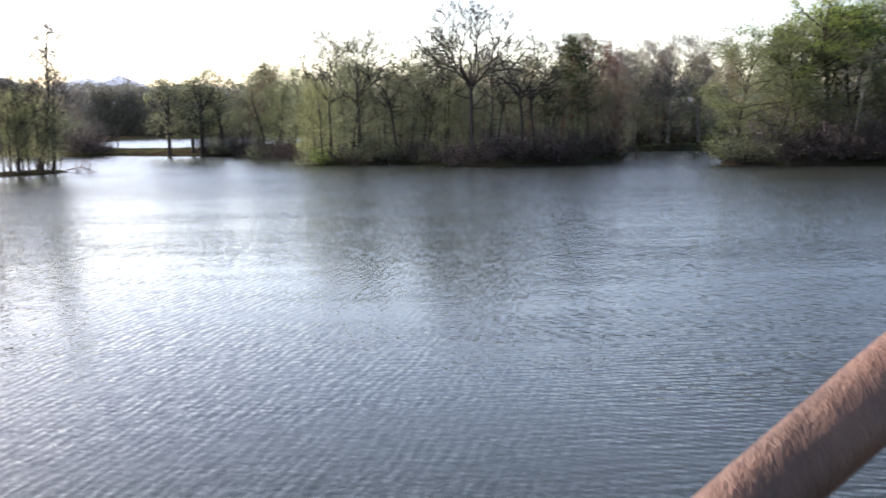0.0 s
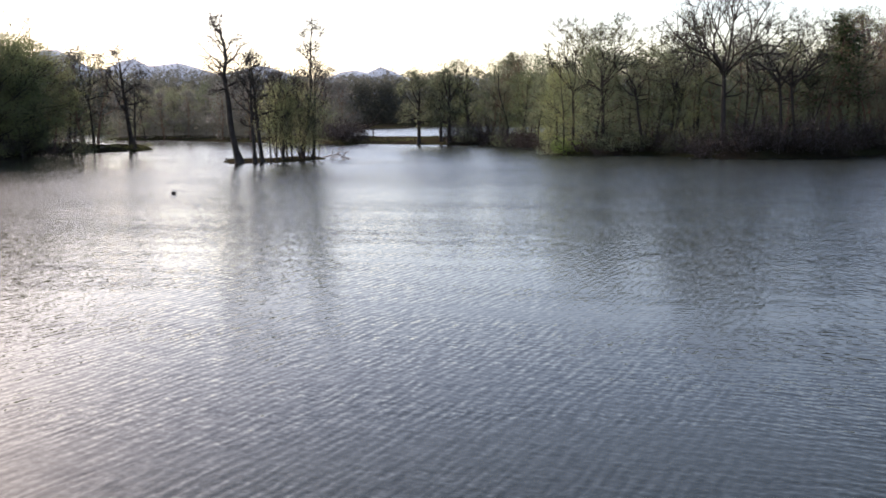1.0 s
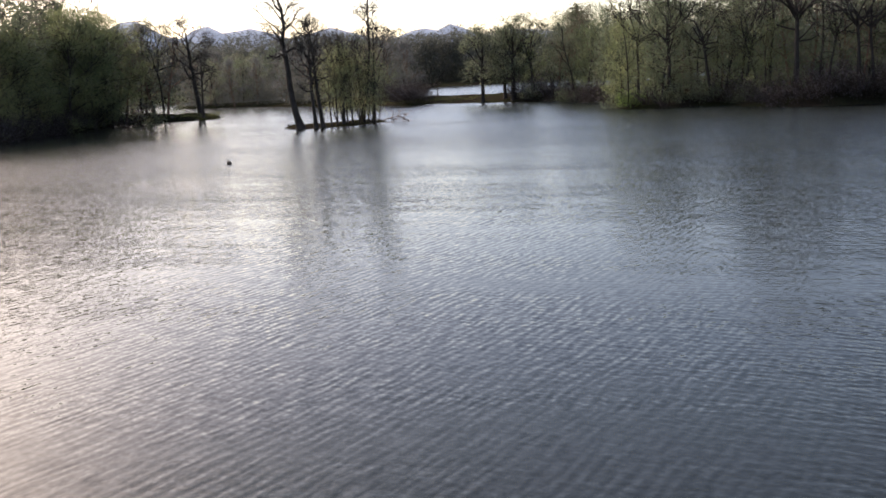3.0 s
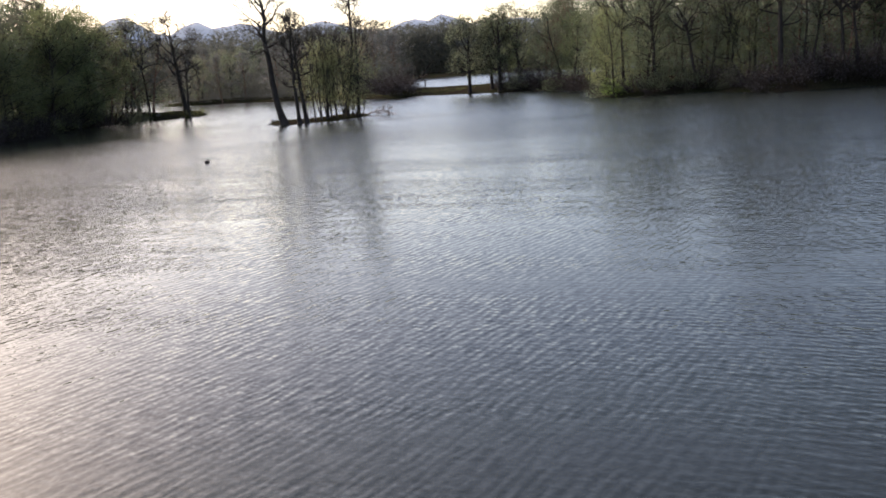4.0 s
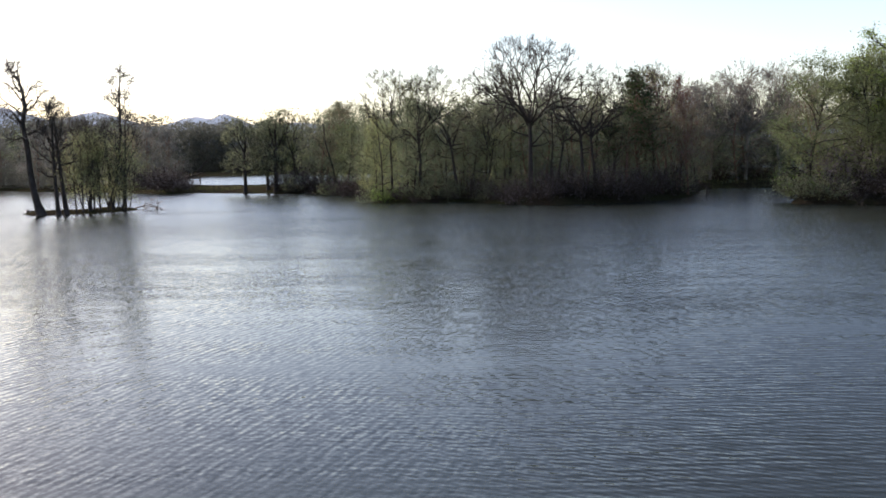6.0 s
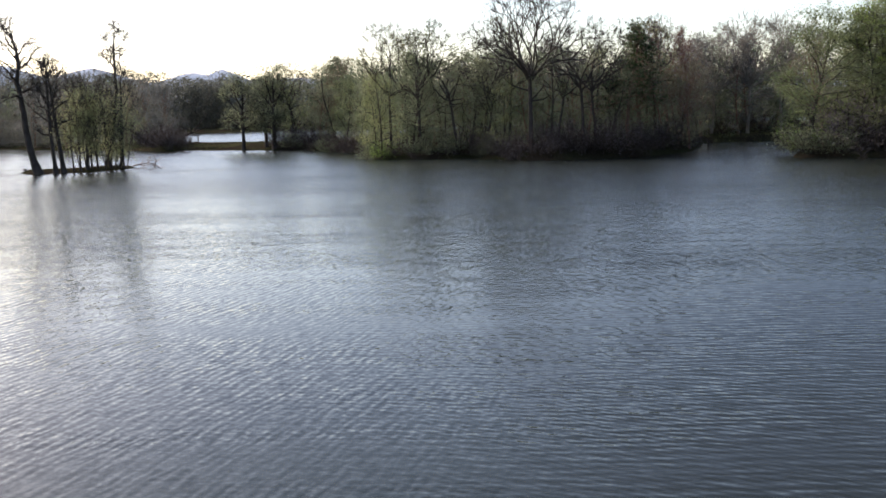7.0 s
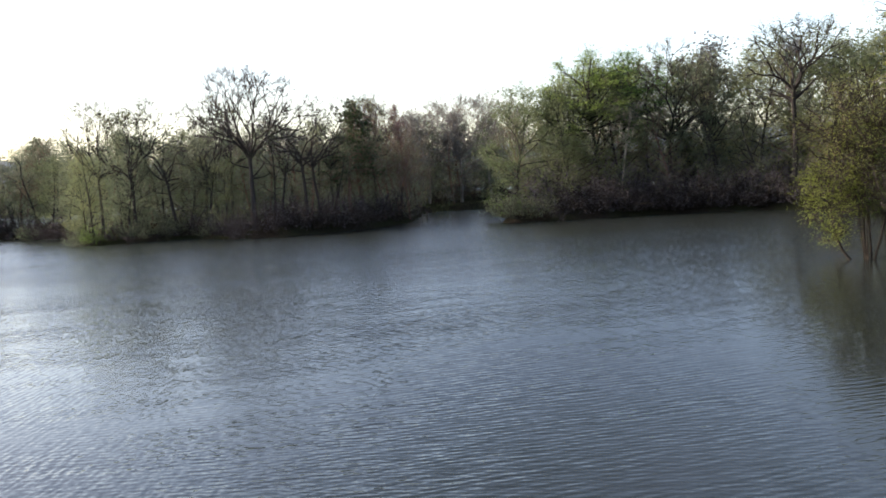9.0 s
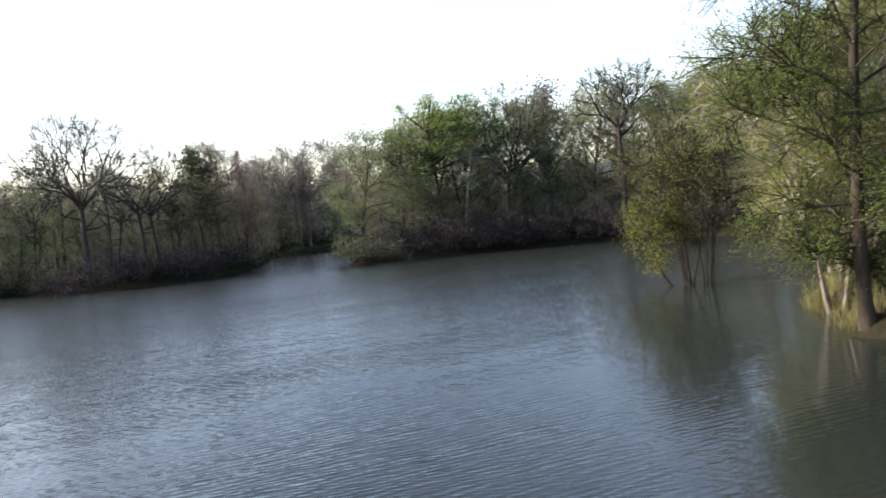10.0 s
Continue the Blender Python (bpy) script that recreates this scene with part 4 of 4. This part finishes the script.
# ---- tree clump standing in the water ----
CLUMP = make_tree("waterside_clump", 101, 6.6, 0.46, 2.3, 30, 5, 6, 10.0, 0.046, BARK_ALDER, LEAF_FRESH, "clump of slim grey stems with fresh leaves standing in water", trunks=6, splay=0.5, low_angle=65, top_angle=25,
                  fork=0.9, girth=0.016, scatter=0.22, twig_len=0.8)
stand(CLUMP, 22.2, 29.4)
plant(CLUMP, 23.0, 29.2, 100, 0.8, label="shorter clump of slim grey stems with fresh leaves")
SPRAY = make_tree("leaning_sapling", 102, 3.6, 0.3, 1.5, 12, 5, 6, 15.0, 0.06, BARK_ALDER, LEAF_FRESH, "low yellow-green sapling leaning out over the water", lean=(-0.75, 0.25), low_angle=70, top_angle=35, fork=0.9, girth=0.018, scatter=0.2, twig_len=0.5)
stand(SPRAY, 21.7, 29.6)

# ---- great alder on the near right bank ----
ALDER = make_tree("great_alder", 117, 12.2, 0.20, 3.5, 38, 10, 9, 34.0, 0.049, BARK_ALDER, LEAF_FRESH, "large grey tree with level boughs and fresh olive leaves", low_angle=93, top_angle=30, fork=0.88, girth=0.0155,
                  scatter=0.13, flat=0.85, lift=0.012, wander=0.12, twig_len=0.9, bend=(0.45, 0.35, 0.35, 0.42, 0.5, 0.6, 0.75), boughs=True, slim=0.6)
stand(ALDER, 17.3, 16.3, -48)
ALDER_B = make_tree("slim_alder", 118, 9.0, 0.25, 3.0, 20, 7, 7, 32.0, 0.054, BARK_GREY, LEAF_FRESH, "slim grey-stemmed trees crowding the reedy bank", trunks=4, splay=0.6, low_angle=80, top_angle=25, fork=0.9, girth=0.016,
                    scatter=0.2, flat=0.6, lift=0.02, twig_len=0.8)
stand(ALDER_B, 19.9, 19.3)
# dense growth behind the alder; outermost trees, out of view, added to darken reflections
for i, (x, y, s) in enumerate([(24.5, 19.5, 0.95), (28, 24, 1.0), (31.5, 28.5, 1.0), (23.5, 13.5, 0.9)]):
    plant(BROAD, x, y, 66 * i, s)
plant(ALDER_B, 22.5, 21.6, 100, 1.0)
plant(ALDER_B, 21.5, 17.0, 200, 1.1)


def reed_bed(name, seed, spots, count, tall, mat, label):
    rng = np.random.default_rng(seed)
    verts, faces = [], []
    near = np.array(spots)[rng.integers(len(spots), size=count)]
    xs, ys = near[:, 0] + rng.normal(0, 1, count) * near[:, 2], near[:, 1] + rng.normal(0, 1, count) * near[:, 2]
    for x, y, z in zip(xs.tolist(), ys.tolist(), land_height(xs, ys).tolist()):
        if z < -0.35:
            continue
        h, a, lean = tall * rng.uniform(0.5, 1.15), rng.uniform(0, 2 * math.pi), rng.normal(0, 0.14, 2)
        dx, dy, k = math.cos(a) * 0.012 * tall, math.sin(a) * 0.012 * tall, len(verts)
        for u, ww in ((0, 1.0), (0.55, 0.8), (1.0, 0.1)):
            px, py = x + lean[0] * h * u * u * 2, y + lean[1] * h * u * u * 2
            verts += [(px - dx * ww, py - dy * ww, z + h * u - 0.05), (px + dx * ww, py + dy * ww, z + h * u - 0.05)]
        faces += [(k, k + 1, k + 3, k + 2), (k + 2, k + 3, k + 5, k + 4)]
    return tagged(mesh_object(name, verts, faces, mat, None, False), label, "reeds", kind="stuff")


reed_bed("reeds", 121, [(20.4, 20.2, 0.5), (21.2, 21.0, 0.6), (19.6, 18.8, 0.5), (22.4, 21.8, 0.7), (18.6, 17.2, 0.4)], 1500, 0.7, LEAF_DRY, "dry yellow-green reeds along the muddy bank")


# ---- dry grass and litter along the shores ----
reed_bed("shore_grass", 131, [(19.8, 103.6, 0.8), (21.5, 104, 0.9), (23.5, 104.2, 0.9), (25.5, 104.3, 0.9), (17.8, 102.2, 0.8)], 900, 0.55, LEAF_DRY, "dry tan grass on the low bank of the inlet")
reed_bed("spit_grass", 132, [(-74.5, 90.6, 0.7), (-72.6, 91.6, 0.6), (-71.4, 93.2, 0.5), (-76.6, 88.6, 0.6), (-55.5, 114, 1.0), (-52, 110, 0.9), (-47, 112, 1.2), (-43, 111, 1.2), (-58, 118, 1.4)], 1500, 0.6, LEAF_DRY,
         "dry tan grass on the low spit")


def fallen_tree(name, seed, foot, way, length, r, bark, label):
    """A toppled trunk with broken limbs, lying out over the water."""
    rng = np.random.default_rng(seed)
    thing = tagged(new(name), label, "fallen tree")
    stem = run(rng, (0, 0, 0), way, length, 8, 0.08, 0.0)
    trunk = Wood()
    trunk.limb(stem, np.linspace(r, r * 0.3, 9), 8)
    trunk.put("trunk", bark, thing)
    rest = Wood()
    for _ in range(14):
        p, d = along(stem, rng.uniform(0.25, 1))
        limb = run(rng, p, off_from(rng, d, rng.uniform(30, 70)), rng.uniform(0.15, 0.4) * length, 4, 0.2, 0.03)
        rest.limb(limb, np.linspace(r * 0.35, 0.012, 5), 4)
        for _ in range(5):
            q, e = along(limb, rng.uniform(0.3, 1))
            twig = run(rng, q, off_from(rng, e, rng.uniform(20, 60)), rng.uniform(0.3, 0.9), 2, 0.2, 0.0)
            rest.limb(twig[[0, 2]], [0.016, 0.008], 3)
    tagged(rest.put("branching", bark, thing), kind="stuff")
    thing.location = (foot[0], foot[1], max(at_ground(*foot), 0) + foot_lift(r))
    return thing


def foot_lift(r):
    return r * 0.6


for i, (x, y, size) in enumerate([(-51.5, 110.5, 1.2), (-52.8, 112.2, 1.3), (-50.4, 110.2, 0.9), (-54.2, 114.0, 1.1)]):
    plant(BUSH_DARK, x, y, 67 * i, size)
fallen_tree("fallen_tree", 141, (-56.5, 116), (0.75, -0.3, 0.22), 9.0, 0.28, BARK, "dark toppled tree lying across the muddy spit")
fallen_tree("fallen_tree", 142, (-54.5, 113), (-0.55, -0.35, 0.5), 5.0, 0.18, BARK, "dark broken trunk propped on the muddy spit")
fallen_tree("fallen_limb", 143, (-13.4, 78.4), (0.3, -0.9, 0.12), 2.6, 0.08, BARK, "dark fallen limb reaching into the lake")
fallen_tree("fallen_limb", 144, (6.2, 75.4), (0.5, -0.8, 0.1), 2.8, 0.08, BARK, "dark fallen limb reaching into the lake")
fallen_tree("fallen_limb", 145, (23.6, 68.6), (-0.4, -0.9, 0.12), 3.0, 0.09, BARK, "dark fallen limb reaching into the lake")
fallen_tree("fallen_limb", 146, (-36.9, 71.8), (0.9, -0.1, 0.25), 2.6, 0.05, BARK_RED, "reddish fallen limb on the islet tip")


def stone(name, seed, x, y, size):
    """A lichen-grey shore stone, flattened and half sunk."""
    rng = np.random.default_rng(seed)
    bm = bmesh.new()
    bmesh.ops.create_icosphere(bm, subdivisions=2, radius=size)
    for v in bm.verts:
        v.co *= 1 + rng.normal(0, 0.09)
        v.co.z *= 0.6
    me = bpy.data.meshes.new(name)
    bm.to_mesh(me)
    bm.free()
    me.materials.append(STONE)
    ob = tagged(new(name, me), "dark weathered stone half sunk at the waterline", "stone", "stones along the shore")
    ob.location = (x, y, max(at_ground(x, y), 0) + size * 0.12)
    ob.rotation_euler = (0, 0, rng.uniform(0, 6))
    return ob


STONE = bark_material("shore_stone", (0.03, 0.027, 0.024), (0.10, 0.094, 0.085), 2.0)
for i, (x, y, s) in enumerate([(22.4, 69.3, 0.3), (23.4, 68.7, 0.22), (27.0, 67.9, 0.26), (29.0, 67.7, 0.25), (-76.2, 88.2, 0.4), (-75.0, 89.2, 0.3), (-72.4, 90.6, 0.26), (-44.4, 67.6, 0.16), (-42.2, 65.8, 0.14)]):
    stone("stone", 150 + i, x, y, s)

# weathered stake and pale posts by the far water
stake = tagged(new("mooring_stake"), "dark wooden stake standing in the inlet", "stake")
for name, x, y, h, r, mat in (("post", 0, 0, 1.5, 0.09, BARK),):
    w = Wood()
    w.limb([(0, 0, -0.7), (0.01, 0, 0.3), (0.03, 0.01, 0.85)], [r, r * 0.95, r * 0.8], 8)
    w.put(name, mat, stake)
stake.location = (14.6, 86.5, 0)


def rail_fence(x, y, turn):
    """A low dark timber barrier of two posts and one bar."""
    thing = tagged(new("timber_barrier"), "low dark timber barrier on the far spit", "barrier")
    for px in (-0.9, 0.9):
        w = Wood()
        w.limb([(px, 0, -0.3), (px, 0, 0.5), (px, 0, 0.95)], [0.09, 0.085, 0.08], 8)
        w.put("post", BARK, thing)
    w = Wood()
    w.limb([(-1.15, 0, 0.93), (0, 0, 0.95), (1.15, 0, 0.93)], [0.07, 0.07, 0.07], 8)
    w.put("bar", BARK, thing)
    thing.location, thing.rotation_euler = (x, y, at_ground(x, y)), (0, 0, radians(turn))


rail_fence(-53.0, 121.5, 15)

# ---- inclined log handrail at the viewpoint ----
def log_between(name, a, b, r, mat, parent):
    a, b = Vector(a), Vector(b)
    n, sides = 14, 16
    verts, faces = [], []
    turn = (b - a).to_track_quat("Z", "Y")
    for i in range(n + 1):
        u = i / n
        for j in range(sides):
            w = 2 * math.pi * j / sides
            rr = r * (1 + 0.04 * math.sin(3 * w + 5 * u) + 0.035 * math.sin(17 * u + 2 * w)) * (0.86 if i in (0, n) else 1)
            verts.append(tuple(a.lerp(b, u) + turn @ Vector((math.cos(w) * rr, math.sin(w) * rr, 0))))
    for i in range(n):
        for j in range(sides):
            k = (j + 1) % sides
            faces.append((i * sides + j, i * sides + k, (i + 1) * sides + k, (i + 1) * sides + j))
    faces.append(tuple(range(sides))[::-1])
    faces.append(tuple(n * sides + j for j in range(sides)))
    return mesh_object(name, verts, faces, mat, parent)


rail = tagged(new("handrail"), "weathered brown round log handrail on posts", "railing")
RAIL_A, RAIL_B = Vector((-2.8585, -0.8410, 3.5615)), Vector((-2.7410, -0.7870, 3.6295))
run_way = (RAIL_B - RAIL_A).normalized()
low_end, high_end = RAIL_A - run_way * 0.75, RAIL_B + run_way * 0.35
log_between("rail", low_end, high_end, 0.0262, LOG_RAIL, rail)
for u in (0.12, 0.92):
    top = low_end.lerp(high_end, u)
    log_between("post", (top.x, top.y, at_ground(top.x, top.y) - 0.05), (top.x, top.y, top.z - 0.02), 0.03, LOG_RAIL, rail)

# ---- dark float on the water ----
fl = bmesh.new()
bmesh.ops.create_uvsphere(fl, u_segments=14, v_segments=9, radius=0.13)
for v in fl.verts:
    v.co.z *= 0.8
me = bpy.data.meshes.new("float")
fl.to_mesh(me)
fl.free()
me.materials.append(DARK_FLOAT)
ball = tagged(new("float", me), "small dark round float on the water", "float")
ball.location = (-29.4, 37.9, 0.06)


# ---- woods on the far shores and hills ----
def far_woods(name, seed, count, leaves, place, height, blade, mat, label):
    rng = np.random.default_rng(seed)
    pts = []
    feet = np.array([place(rng) for _ in range(count)])
    for (x, y), z0 in zip(feet.tolist(), land_height(feet[:, 0], feet[:, 1]).tolist()):
        hh = height * rng.uniform(0.78, 1.1)
        n = leaves
        a, u, z = rng.uniform(0, 2 * np.pi, n), np.sqrt(rng.uniform(0, 1, n)), rng.uniform(0.0, 1, n) ** 0.8
        w = hh * 0.36 * np.sqrt(np.sin(np.pi * (0.25 + 0.73 * z))) * u
        pts.append(np.stack([x + np.cos(a) * w, y + np.sin(a) * w, z0 + z * hh], 1))
    v, f = blades(rng, np.concatenate(pts), blade)
    return tagged(mesh_object(name, v, f, mat, None, False), label, "woods", kind="stuff")


def on_shore(rng):
    a, r = radians(rng.uniform(11, 50) if rng.uniform() < 0.68 else rng.uniform(-58, 11)), rng.uniform(0, 1)
    d = 305 + 60 * r * r
    return -math.sin(a) * d, math.cos(a) * d


def on_hill(rng):
    a, d = radians(rng.uniform(-58, 62)), 400 + 500 * rng.uniform(0, 1)
    return -math.sin(a) * d, math.cos(a) * d


far_woods("far_shore_woods", 7, 1500, 145, on_shore, 15.5, 0.62, LEAF_FAR, "distant brown-green spring woods along the far shore")
far_woods("hill_woods", 8, 900, 34, on_hill, 14, 1.6, LEAF_FAR, "dull grey-brown woods on the distant low hills")
